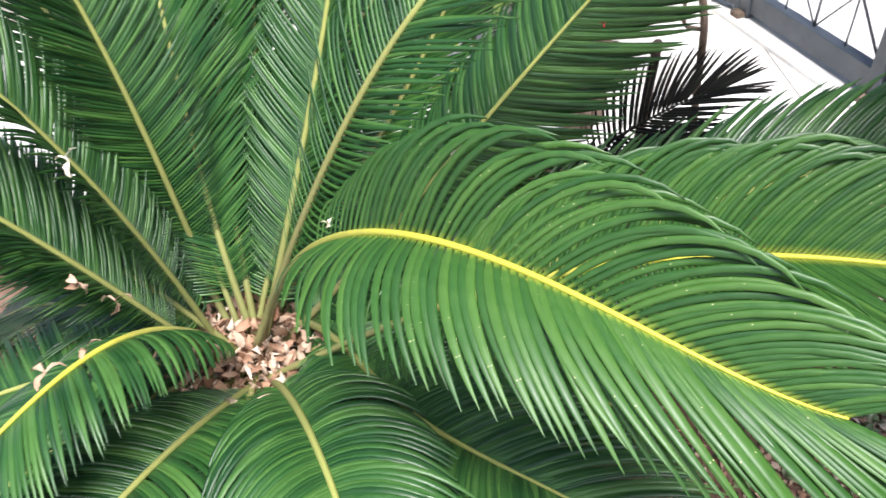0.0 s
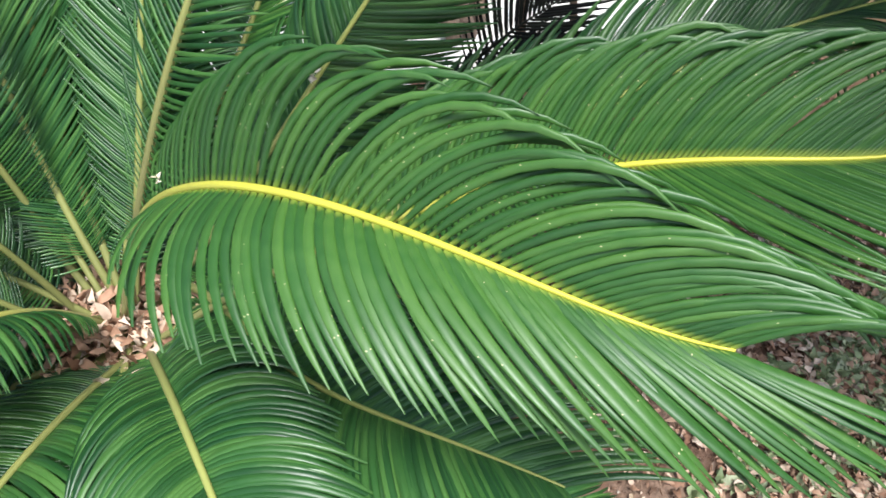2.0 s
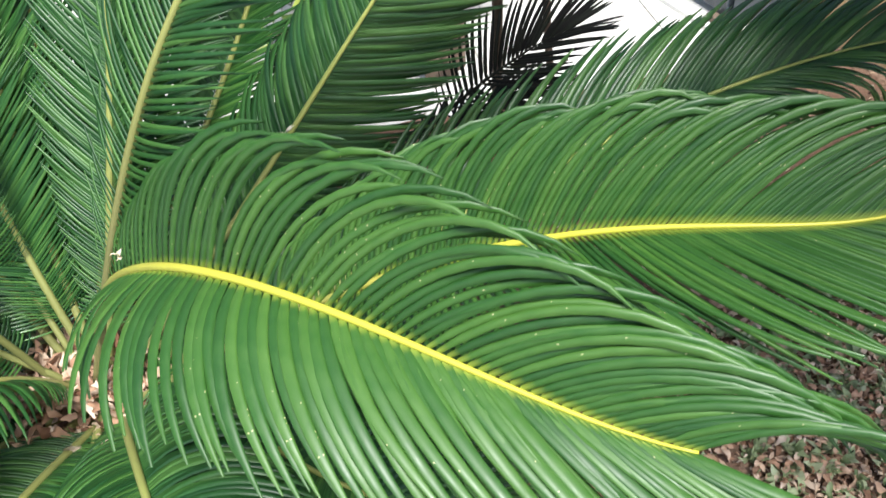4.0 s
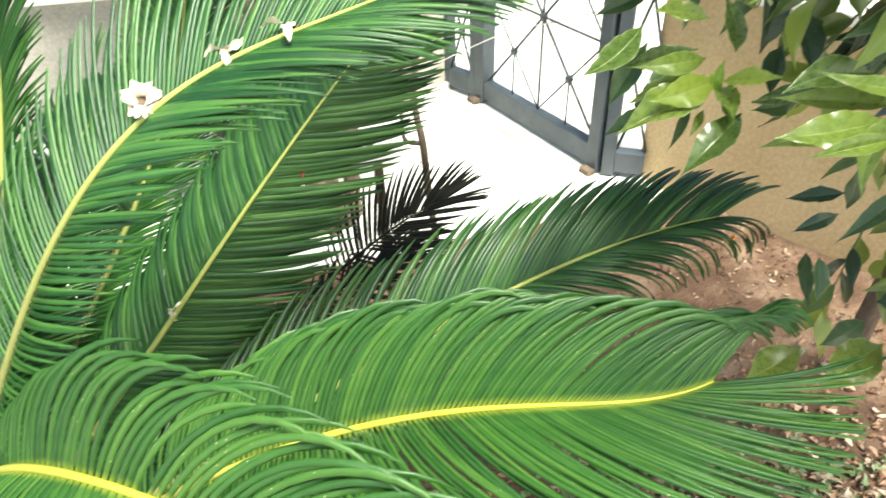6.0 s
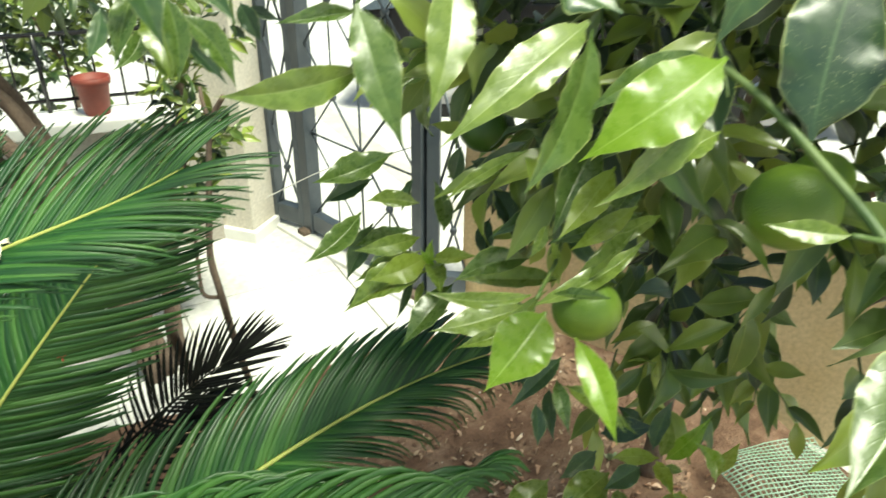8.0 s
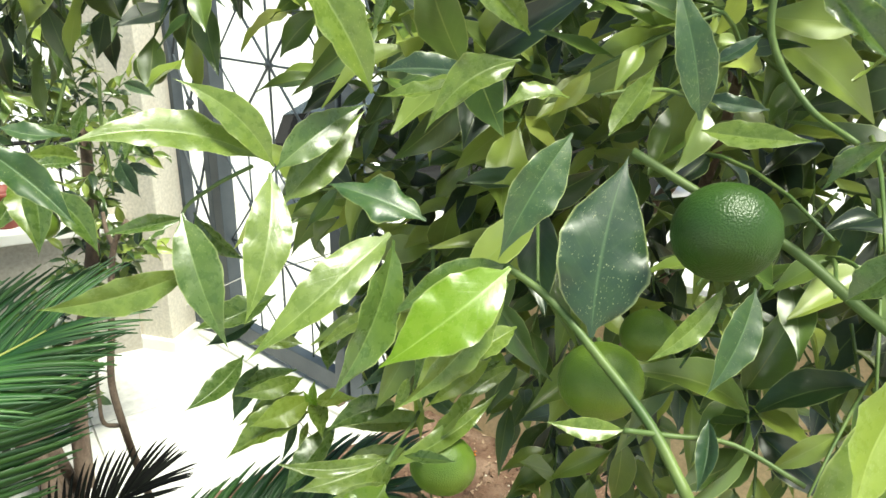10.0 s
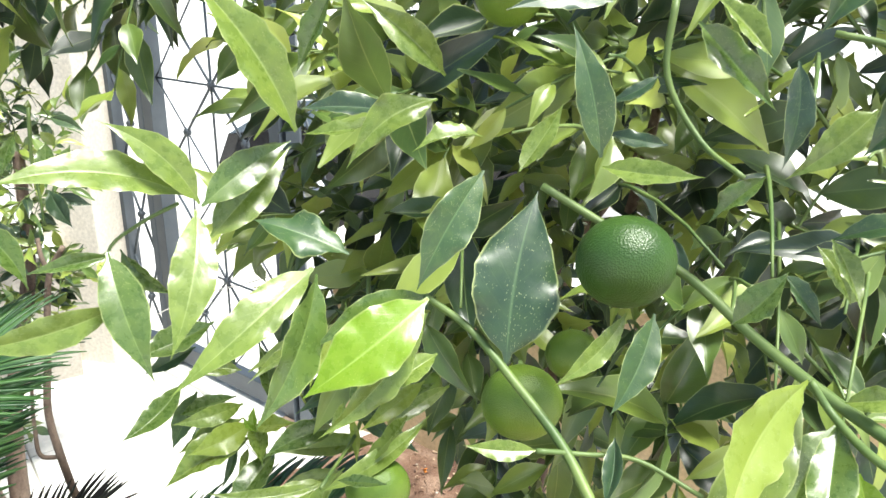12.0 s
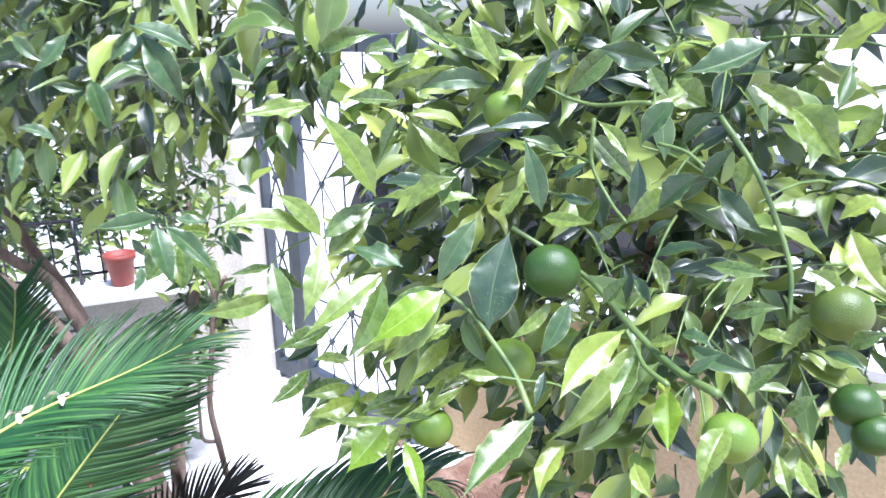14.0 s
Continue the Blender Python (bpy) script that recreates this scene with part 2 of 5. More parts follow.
# beige terrace plaster, greyed and darkened: the trees' shade is put into it
M_wall_grey = material("shaded_plaster", (0.46, 0.42, 0.36), rough=0.9, build=patchy(((0.3, (0.38, 0.35, 0.3)), (0.7, (0.54, 0.5, 0.44))), 2.0, 0.15, 0.004, fine=60.0))
M_coping = material("white_coping", (0.8, 0.78, 0.74), rough=0.7, build=patchy(((0.3, (0.72, 0.7, 0.66)), (0.7, (0.84, 0.83, 0.8))), 4.0, 0.1, 0.003))
M_tile = material("pale_stone_tile", (0.78, 0.76, 0.72), rough=0.45, build=patchy(((0.3, (0.7, 0.67, 0.62)), (0.7, (0.83, 0.82, 0.79))), 3.0, 0.08, 0.003, fine=25.0))
M_grout = material("grout", (0.5, 0.47, 0.42), rough=0.9, build=patchy(((0.3, (0.42, 0.4, 0.35)), (0.7, (0.56, 0.53, 0.48))), 6.0))
M_street = material("pale_street", (0.7, 0.69, 0.66), rough=0.8, build=patchy(((0.3, (0.6, 0.59, 0.56)), (0.7, (0.76, 0.75, 0.73))), 0.6, fine=8.0))
M_soil = material("brown_soil", (0.3, 0.18, 0.12), rough=0.95, build=patchy(((0.25, (0.085, 0.043, 0.027)), (0.5, (0.2, 0.115, 0.075)), (0.75, (0.36, 0.245, 0.175))), 7.0, 0.8, 0.02, fine=70.0, space="Object"))
M_iron = material("grey_painted_iron", (0.07, 0.085, 0.1), rough=0.4, build=patchy(((0.3, (0.055, 0.07, 0.085)), (0.7, (0.09, 0.105, 0.12))), 8.0))


# ---- building helpers ----
def part(name, bm, mat, parent=None, label=""):
    me = bpy.data.meshes.new(name)
    bm.to_mesh(me)
    bm.free()
    me.materials.append(mat)
    ob = new(name, me)
    if parent:
        ob.parent = parent
    if label:
        ob["label"] = label
    return ob


def mesh_part(name, verts, faces, mat, parent=None, label="", smooth=True):
    me = bpy.data.meshes.new(name)
    me.from_pydata([tuple(v) for v in verts], [], faces)
    me.materials.append(mat)
    if smooth:
        me.polygons.foreach_set("use_smooth", [True] * len(me.polygons))
    ob = new(name, me)
    if parent:
        ob.parent = parent
    if label:
        ob["label"] = label
    return ob


def box(bm, lo, hi, bevel=0.0, m=None):
    made = bmesh.ops.create_cube(bm, size=1.0)["verts"]
    lo, hi = Vector(lo), Vector(hi)
    for v in made:
        v.co = Vector([(lo[k] + hi[k]) / 2 + v.co[k] * (hi[k] - lo[k]) for k in range(3)])
    if bevel:
        edges = {e for v in made for e in v.link_edges}
        got = bmesh.ops.bevel(bm, geom=list(edges), offset=bevel, segments=2, affect="EDGES", profile=0.5)
        made = list({v for f in got["faces"] for v in f.verts} | {v for v in made if v.is_valid})
    if m:
        bmesh.ops.transform(bm, matrix=m, verts=made)
    return bm


def tube_data(points, radii, sides=8):
    """Verts and faces of a round tube along points."""
    pts = [Vector(p) for p in points]
    verts, faces = [], []
    side = None
    for i, p in enumerate(pts):
        d = (pts[min(i + 1, len(pts) - 1)] - pts[max(i - 1, 0)]).normalized()
        if side is None:
            side = d.orthogonal().normalized()
        side = (side - d * side.dot(d)).normalized()
        up = d.cross(side)
        for k in range(sides):
            a = 2 * math.pi * k / sides
            verts.append(p + radii[i] * (math.cos(a) * side + math.sin(a) * up))
    n = len(pts)
    for i in range(n - 1):
        for k in range(sides):
            a, b = i * sides + k, i * sides + (k + 1) % sides
            faces.append((a, b, b + sides, a + sides))
    faces.append(tuple(range(sides - 1, -1, -1)))
    faces.append(tuple(range((n - 1) * sides, n * sides)))
    return verts, faces


def joined(pieces):
    verts, faces = [], []
    for v, f in pieces:
        base = len(verts)
        verts += list(v)
        faces += [tuple(i + base for i in one) for one in f]
    return verts, faces


def moved(data, m):
    return [m @ Vector(v) for v in data[0]], data[1]


def bezier(ctrl, n):
    ctrl = [Vector(c) for c in ctrl]
    k = len(ctrl) - 1
    out = []
    for i in range(n + 1):
        u = i / n
        out.append(sum((math.comb(k, j) * u**j * (1 - u) ** (k - j) * c for j, c in enumerate(ctrl)), Vector()))
    return out


def basis(x, z, at, size=1.0):
    """A pose with its x axis along x and z as near to z as it goes."""
    x = x.normalized()
    y = z.cross(x).normalized()
    z = x.cross(y)
    m = Matrix((x, y, z)).transposed().to_4x4()
    return Matrix.Translation(at) @ m @ Matrix.Scale(size, 4)


# ---- ground, patio, bed, walls ----
def ground():
    bm = bmesh.new()
    box(bm, (-400, -400, -0.3), (400, 400, -0.06))
    tagged(part("ground", bm, M_street), "pale sunlit ground reaching far beyond the gate", "ground", kind="structure")


def patio():
    base = bmesh.new()
    box(base, (-4.0, 2.42, -0.06), (2.6, 7.2, -0.012))
    floor = tagged(part("patio_floor", base, M_grout), "pale stone patio floor with narrow grey joints", "patio", kind="structure")
    bm = bmesh.new()
    box(bm, (-0.397, -0.397, -0.012), (0.397, 0.397, 0.0), 0.004)
    first = part("paving_slab", bm, M_tile, floor)
    first.location = (-3.6, 2.82, 0)
    for i in range(8):
        for j in range(6):
            if i or j:
                ob = first.copy()
                scene.collection.objects.link(ob)
                ob.location = (-3.6 + 0.8 * i, 2.82 + 0.8 * j, 0)


def soil_height(x, y):
    v = Vector((x, y, 0.0))
    return 0.02 + 0.05 * noise.noise(v * 1.7) + 0.02 * noise.noise(v * 6.0) + 0.008 * noise.noise(v * 21.0)


def soil():
    nx, ny = 170, 170
    verts, faces = [], []
    for j in range(ny + 1):
        for i in range(nx + 1):
            x, y = -3.0 + 5.6 * i / nx, -2.6 + 5.05 * j / ny
            verts.append((x, y, soil_height(x, y)))
    for j in range(ny):
        for i in range(nx):
            a = j * (nx + 1) + i
            faces.append((a, a + 1, a + nx + 2, a + nx + 1))
    tagged(mesh_part("soil", verts, faces, M_soil), "dry brown garden soil strewn with leaf litter", "soil", kind="structure")


def along(foot, end):
    """A pose whose x axis runs over the ground from foot to end."""
    d = Vector(end) - Vector(foot)
    return Matrix.Translation((foot[0], foot[1], 0.0)) @ Matrix.Rotation(math.atan2(d.y, d.x), 4, "Z")


WALL = along((2.02, 2.665), (2.62, 1.43))
TERRACE = Matrix.Translation((0.67, 3.87, 0.0)) @ Matrix.Rotation(radians(-6), 4, "Z")


def walls():
    bm = bmesh.new()
    box(bm, (0.0, 0.0, -0.06), (6.0, 0.18, 0.9), 0.006)
    w = tagged(part("garden_wall", bm, M_wall), "low cream plastered garden wall under white coping", "wall", kind="structure")
    w.matrix_world = WALL
    bm = bmesh.new()
    box(bm, (-0.04, -0.04, 0.9), (6.0, 0.22, 0.95), 0.008)
    part("coping", bm, M_coping, w, "white painted coping")
    bm = bmesh.new()
    box(bm, (0.0, 0.0, -0.06), (0.27, 0.42, 2.3), 0.006)
    p = tagged(part("gate_pillar", bm, M_pillar), "tall cream plastered gate pillar with a pale face", "pillar", kind="structure")
    p.matrix_world = Matrix.Translation((1.305, 3.72, 0.0)) @ Matrix.Rotation(radians(41.7), 4, "Z")
    bm = bmesh.new()
    box(bm, (-0.025, -0.025, -0.06), (0.29, 0.44, 0.07), 0.006)
    part("plinth", bm, M_coping, p, "pale stone plinth")
    bm = bmesh.new()
    box(bm, (-4.0, 0.02, -0.06), (0.5, 0.2, 0.7), 0.004)
    w = tagged(part("terrace_wall", bm, M_wall_grey), "low beige terrace wall, greyed by painted-in shade, with white coping", "wall", kind="structure")
    w.matrix_world = TERRACE
    bm = bmesh.new()
    box(bm, (-4.0, -0.03, 0.7), (0.5, 0.25, 0.76), 0.008)
    part("coping", bm, M_coping, w, "white painted coping")


HINGE, LATCH = (1.61, 3.66), (1.86, 2.73)


def gate():
    top = new("metal_gate")
    tagged(top, "grey painted iron gate with starburst bar pattern", "gate")
    H = 2.1

    def bar(m, name, lo, hi, bevel=0.003, mat=M_iron, label=""):
        bm = bmesh.new()
        box(bm, lo, hi, bevel)
        part(name, bm, mat, top, label).matrix_basis = m

    def rod(m, a, b, r=0.006):
        v, f = tube_data([(a[0], 0.02, a[1]), (b[0], 0.02, b[1])], [r, r], 6)
        mesh_part("bar", v, f, M_iron, top).matrix_basis = m

    def boss(m, at):
        """A small flat collar where bars cross."""
        v, f = tube_data([(at[0], 0.008, at[1]), (at[0], 0.032, at[1])], [0.017, 0.017], 10)
        mesh_part("collar", v, f, M_iron, top).matrix_basis = m

    def panel(m, x0, x1, zs):
        bar(m, "rail", (x0, -0.015, 0.05), (x1, 0.045, 0.15))
        bar(m, "rail", (x0, -0.015, H - 0.08), (x1, 0.045, H))
        w, c = x1 - x0, (x0 + x1) / 2
        for z0, z1 in zip(zs, zs[1:]):
            mid = (z0 + z1) / 2
            rod(m, (x0, z0), (x1, z1), 0.0065)
            rod(m, (x0, z1), (x1, z0), 0.0065)
            boss(m, (c, mid))
            if w > 0.4:
                rod(m, (c, z0), (c, z1))
                rod(m, (x0, mid), (x1, mid))
                for sx in (-1, 1):
                    q = c + sx * w * 0.25
                    for za, zb in ((z0, mid), (z1, mid)):
                        zq = (za + zb) / 2
                        rod(m, (q, za), (q, zq), 0.0045)
                        rod(m, (c, za), (q, zq), 0.0045)
                        rod(m, (c + sx * w * 0.5, mid), (q, zq), 0.0045)
                        boss(m, (q, zq))

    side = along(HINGE, (1.49, 3.87))
    leaf_m = along(HINGE, LATCH)
    far = along(LATCH, (2.02, 2.62))
    width = (Vector(LATCH) - Vector(HINGE)).length
    bar(side, "post", (0.03, -0.05, 0.03), (0.065, 0.02, H))
    bar(side, "post", (0.225, -0.05, 0.03), (0.262, 0.02, H))
    panel(side @ Matrix.Translation((0, -0.03, 0)), 0.065, 0.225, (0.15, 0.61, 1.08, 1.55, H - 0.08))
    bar(leaf_m, "post", (-0.03, -0.025, 0.03), (0.05, 0.055, H))
    bar(leaf_m, "post", (width - 0.075, -0.025, 0.03), (width - 0.008, 0.055, H))
    panel(leaf_m, 0.05, width - 0.075, (0.15, 1.085, H - 0.08))
    bar(far, "post", (0.004, -0.02, 0.03), (0.06, 0.05, H))
    panel(far, 0.06, 0.19, (0.15, 0.61, 1.08, 1.55, H - 0.08))
    bar(leaf_m, "threshold", (-0.28, -0.1, -0.01), (width + 0.2, 0.14, 0.022), 0.004, M_coping, "white stone threshold")
    for x in (0.0, width - 0.04):
        bar(leaf_m, "floor_bolt", (x - 0.03, -0.07, 0.0225), (x + 0.035, -0.026, 0.05), 0.004, M_bark, "rusty brown bolt block")


ground()
patio()
soil()
walls()
gate()


# ---- sago palm ----
def leaflet_data(bend, sweep, seed):
    """A leaflet of length 1 that sets out along x: narrow, pointed, with rolled edges; it droops by bend and curls to +y by sweep."""
    rng = random.Random(seed)
    n = 9
    verts, faces = [], []
    kink = rng.uniform(-0.02, 0.02)
    p = Vector()
    for i in range(n + 1):
        s = i / n
        turn, dip = 2.2 * sweep * s**1.15 + kink * 3 * math.cos(3 * s), 2.2 * bend * s**1.15
        d = Vector((math.cos(turn) * math.cos(dip), math.sin(turn) * math.cos(dip), -math.sin(dip)))
        across = Vector((-math.sin(turn), math.cos(turn), 0.0))
        w = 0.019 * min(1.0, 0.55 + 4 * s) * (1 - s**5) + 0.0006
        down = Vector((-math.sin(dip), 0, -math.cos(dip)))
        verts += [p + across * (k * w) + down * h for k, h in ((-1, 0.014), (-0.7, 0.001), (0, 0.005), (0.7, 0.001), (1, 0.014))]
        p = p + d / n
    for i in range(n):
        for k in range(4):
            a = 5 * i + k
            faces.append((a, a + 5, a + 6, a + 1))
    return verts, faces


LEAFLETS = {}


def leaflet_kind(bend, sweep, side, k):
    key = (bend, sweep, side, k)
    if key not in LEAFLETS:
        LEAFLETS[key] = leaflet_data(bend + 0.05 * k, sweep * side, 10 + k)
    return LEAFLETS[key]


def frond(parent, ctrl, length=0.2, count=150, vee=20, bend=0.3, sweep=0.16, lean=(0, 0, 0), start=0.12, singles=False, mat=M_palm, rach=M_rachis, thick=0.0065, seed=0, gap=0.01, spread=(82, 34), ease=1.2, wide=1.1, rows=None, crowd=1.0, label=""):
    """A feather leaf: a tapering rachis along a curve, with two rows of leaflets."""
    rng = random.Random(seed + 100)
    line = bezier(ctrl, 60)
    radii = [thick * (1.3 - 1.12 * (i / 60)) for i in range(61)]
    v, f = tube_data(line, radii, 8)
    top = mesh_part("frond", v, f, rach, parent, label)
    top.data.attributes.new("along", "FLOAT", "POINT").data.foreach_set("value", [i / 60 for i in range(61) for _ in range(8)])
    pieces = []
    for side in (1, -1):
        if rows:
            vee, *spread, ease, sweep, bend, length, wide = rows[0 if side > 0 else 1]
        for i in range(count):
            s = start + (1 - start) * ((i + 0.5) / count) ** crowd
            if rng.random() < gap:
                continue
            u = s * 60
            j = min(int(u), 59)
            p = line[j].lerp(line[j + 1], u - j)
            t = (line[min(j + 2, 60)] - line[max(j - 1, 0)]).normalized()
            n = Vector((0, 0, 1)) + Vector(lean)
            n = (n - t * n.dot(t)).normalized()
            b = n.cross(t)
            q = (s - start) / (1 - start)
            ang = radians(spread[0] - (spread[0] - spread[1]) * q**ease + rng.gauss(0, 0.9))
            up = radians(vee + rng.gauss(0, 1.4))
            out = side * b * math.cos(up) + n * math.sin(up)
            d = t * math.cos(ang) + out * math.sin(ang)
            z = (n * math.cos(up) - side * b * math.sin(up)).normalized()
            size = length * (0.42 + 0.58 * min(1.0, q / 0.2)) * (1.0 if q < 0.75 else 1 - 0.3 * ((q - 0.75) / 0.25) ** 1.5) * rng.uniform(0.94, 1.05)
            turn = 1 if z.cross(d).dot(t) > 0 else -1
            k = rng.randrange(4)
            m = basis(d, z, p - n * radii[j] * 0.15 + side * b * radii[j] * 0.5, size)
            pieces.append((m @ Matrix.Diagonal((1, 1 + (wide - 1) * 0.9, 1, 1)), leaflet_kind(bend, sweep / wide, turn, k)))
    if singles:
        kinds = {}
        for m, data in pieces:
            if id(data) not in kinds:
                me = bpy.data.meshes.new("leaflet")
                me.from_pydata(data[0], [], data[1])
                me.materials.append(M_palm_one)
                me.polygons.foreach_set("use_smooth", [True] * len(me.polygons))
                kinds[id(data)] = me
            ob = new("leaflet", kinds[id(data)])
            ob.parent, ob.matrix_basis = top, m
    else:
        v, f = joined([moved(data, m) for m, data in pieces])
        tagged(mesh_part("plume", v, f, mat, top), kind="stuff")
    return top


palm = tagged(new("sago_palm"), "sago palm with arching dark green feather fronds", "palm")
trunk_line = [(-0.33 + 0.01 * math.sin(i), 1.11, -0.02 + 0.058 * i) for i in range(10)]
tv, tf = tube_data(trunk_line, [0.15 + 0.02 * math.sin(i * 2.1) for i in range(9)] + [0.09], 14)
mesh_part("trunk", tv, tf, M_bark, palm, "stout brown scaly trunk")
frond(palm, [(-0.30, 1.13, 0.56), (-0.14, 0.98, 0.97), (-0.00, 0.78, 1.23), (0.18, 0.61, 1.30), (0.32, 0.49, 1.21), (0.42, 0.42, 1.24)], seed=0, singles=True, start=0.3, thick=0.0057, count=70, wide=1.4, crowd=0.92, rows=((63, 68, 31, 1.45, 0.52, 0.08, 0.24, 0.68), (3, 94, 12, 0.74, 0.28, 0.3, 0.19, 1.35)), label="broad arching frond with bright yellow rachis")
frond(palm, [(-0.31, 1.06, 0.51), (0.03, 0.93, 0.82), (0.30, 0.83, 1.08), (0.50, 0.73, 1.17), (0.63, 0.635, 1.12), (0.765, 0.64, 1.155)], seed=1, singles=True, start=0.2, thick=0.0057, count=125, wide=1.1, rows=((58, 64, 36, 1.3, 0.45, 0.1, 0.305, 0.53), (7, 92, 24, 0.77, 0.24, 0.12, 0.285, 0.46)))
frond(palm, [(-0.28, 1.10, 0.52), (0.29, 1.09, 0.73), (0.72, 1.14, 0.99), (1.13, 1.10, 1.00)], seed=2, thick=0.0075, rach=M_rachis_pale, count=100, wide=1.1, rows=((53, 70, 26, 0.8, 0.31, 0.33, 0.29, 1.0), (1, 91, 13, 0.85, 0.39, 0.6, 0.25, 1.1)))
frond(palm, [(-0.32, 1.12, 0.50), (0.01, 1.22, 0.75), (0.26, 1.29, 1.08), (0.55, 1.34, 1.34)], seed=3, rach=M_rachis_pale, lean=(0.1, -0.9, 0), count=185, wide=1.5, thick=0.0065, rows=((-30, 63, 67, 0.65, 0.04, 0.34, 0.25, 1.1), (-31, 88, 44, 0.81, 0.05, 0.06, 0.25, 1.0)))
frond(palm, [(-0.30, 1.08, 0.59), (-0.01, 1.04, 1.20), (0.18, 1.03, 1.52), (0.33, 0.97, 1.45), (0.58, 0.95, 1.56)], seed=4, rach=M_rachis_pale, thick=0.006, count=125, wide=1.05, rows=((39, 83, 24, 1.71, 0.12, 0.06, 0.2, 0.6), (-16, 83, 14, 0.45, 0.08, 0.24, 0.185, 0.95)))
frond(palm, [(-0.31, 1.11, 0.52), (-0.16, 1.31, 0.96), (0.01, 1.48, 1.31), (0.01, 1.51, 1.67)], seed=5, rach=M_rachis_old, vee=30, spread=(62, 36), length=0.175, wide=0.95, sweep=0.06, bend=0.1, count=205)
frond(palm, [(-0.32, 1.18, 0.50), (-0.32, 1.51, 1.00), (-0.17, 1.72, 1.31), (-0.26, 1.57, 1.65)], seed=6, rach=M_rachis_old, vee=30, spread=(62, 36), length=0.175, wide=0.95, sweep=0.06, bend=0.1, count=205, thick=0.0055)
frond(palm, [(-0.40, 1.21, 0.53), (-0.45, 1.28, 1.18), (-0.43, 1.28, 1.59), (-0.76, 1.29, 1.68)], seed=7, rach=M_rachis_old, vee=30, spread=(62, 36), length=0.175, wide=0.95, sweep=0.06, bend=0.1, count=205, thick=0.0055)
frond(palm, [(-0.38, 1.12, 0.53), (-0.48, 1.12, 1.14), (-0.62, 1.08, 1.51), (-0.93, 0.97, 1.59)], seed=8, rach=M_rachis_old, vee=30, spread=(62, 36), length=0.175, wide=0.95, sweep=0.06, bend=0.1, count=205, thick=0.0055)
frond(palm, [(-0.35, 1.08, 0.51), (-0.57, 1.01, 1.01), (-0.71, 0.99, 1.35), (-1.06, 0.85, 1.40)], seed=9, rach=M_rachis_old, vee=30, spread=(62, 36), length=0.175, wide=0.95, sweep=0.06, bend=0.1, count=205, thick=0.0055)
frond(palm, [(-0.33, 1.12, 0.50), (-0.43, 1.00, 0.92), (-0.47, 0.79, 0.90), (-0.70, 0.38, 0.81)], seed=10, count=105, rows=((20, 80, 30, 1.2, 0.14, 0.4, 0.19, 1.2), (-14, 92, 40, 1.0, 0.1, 0.62, 0.19, 1.1)))
frond(palm, [(-0.30, 1.09, 0.48), (-0.09, 0.74, 0.89), (0.03, 0.49, 1.05), (0.09, 0.23, 0.79)], seed=11, rach=M_rachis_old, sweep=0.3, bend=0.55, count=125)
frond(palm, [(-0.31, 1.13, 0.52), (-0.27, 0.78, 0.65), (-0.28, 0.42, 0.71), (-0.29, 0.05, 0.66)], seed=12, rach=M_rachis_old)
frond(palm, [(-0.28, 1.10, 0.49), (-0.37, 0.81, 0.72), (-0.49, 0.49, 0.77), (-0.65, 0.13, 0.65)], seed=13, rach=M_rachis_old)
frond(palm, [(-0.20, 1.15, 0.59), (-0.01, 0.94, 0.71), (0.01, 0.74, 0.77), (0.12, 0.68, 0.86), (0.35, 0.49, 0.90)], seed=14, rach=M_rachis_old)
frond(palm, [(-0.31, 1.12, 0.52), (-0.43, 1.33, 0.91), (-0.42, 1.58, 1.21), (-0.52, 1.78, 1.54)], seed=15, rach=M_rachis_old, vee=30, spread=(62, 36), length=0.175, wide=0.95, sweep=0.06, bend=0.1, count=205)
frond(palm, [(-0.31, 1.12, 0.52), (-0.37, 1.38, 0.94), (-0.33, 1.66, 1.23), (-0.37, 1.86, 1.52)], seed=16, rach=M_rachis_old, vee=30, spread=(62, 36), length=0.175, wide=0.95, sweep=0.06, bend=0.1, count=205)
frond(palm, [(-0.33, 1.13, 0.53), (-0.03, 1.49, 0.83), (0.24, 1.72, 1.09), (0.29, 1.76, 1.47)], seed=17, rach=M_rachis_old, vee=30, spread=(62, 36), length=0.175, wide=0.95, sweep=0.06, bend=0.1, count=205, lean=(0, -0.6, 0))
frond(palm, [(-0.36, 1.15, 0.52), (-0.55, 1.40, 0.95), (-0.72, 1.60, 1.30), (-0.95, 1.75, 1.50)], seed=18, rach=M_rachis_old, vee=30, spread=(62, 36), length=0.175, wide=0.95, sweep=0.06, bend=0.1, count=205)
frond(palm, [(-0.36, 1.15, 0.52), (-0.70, 1.20, 0.80), (-1.00, 1.25, 1.00), (-1.30, 1.25, 1.00)], seed=19, rach=M_rachis_old, vee=30, spread=(62, 36), length=0.175, wide=0.95, sweep=0.06, bend=0.1, count=205)
# lower fronds that hang in the shade round the trunk
for k in range(13):
    a = radians(-170 + 27.5 * k)
    c, s = math.cos(a), math.sin(a)
    r = 0.95 + 0.1 * math.sin(5.0 * k)
    drop = 0.22 + 0.06 * math.sin(3.1 * k)
    frond(palm, [(-0.33, 1.11, 0.5), (-0.33 + 0.3 * c, 1.11 + 0.3 * s, 0.66), (-0.33 + 0.75 * c * r, 1.11 + 0.75 * s * r, 0.6), (-0.33 + 1.1 * c * r, 1.11 + 1.1 * s * r, drop)], seed=60 + k, rach=M_rachis_old)
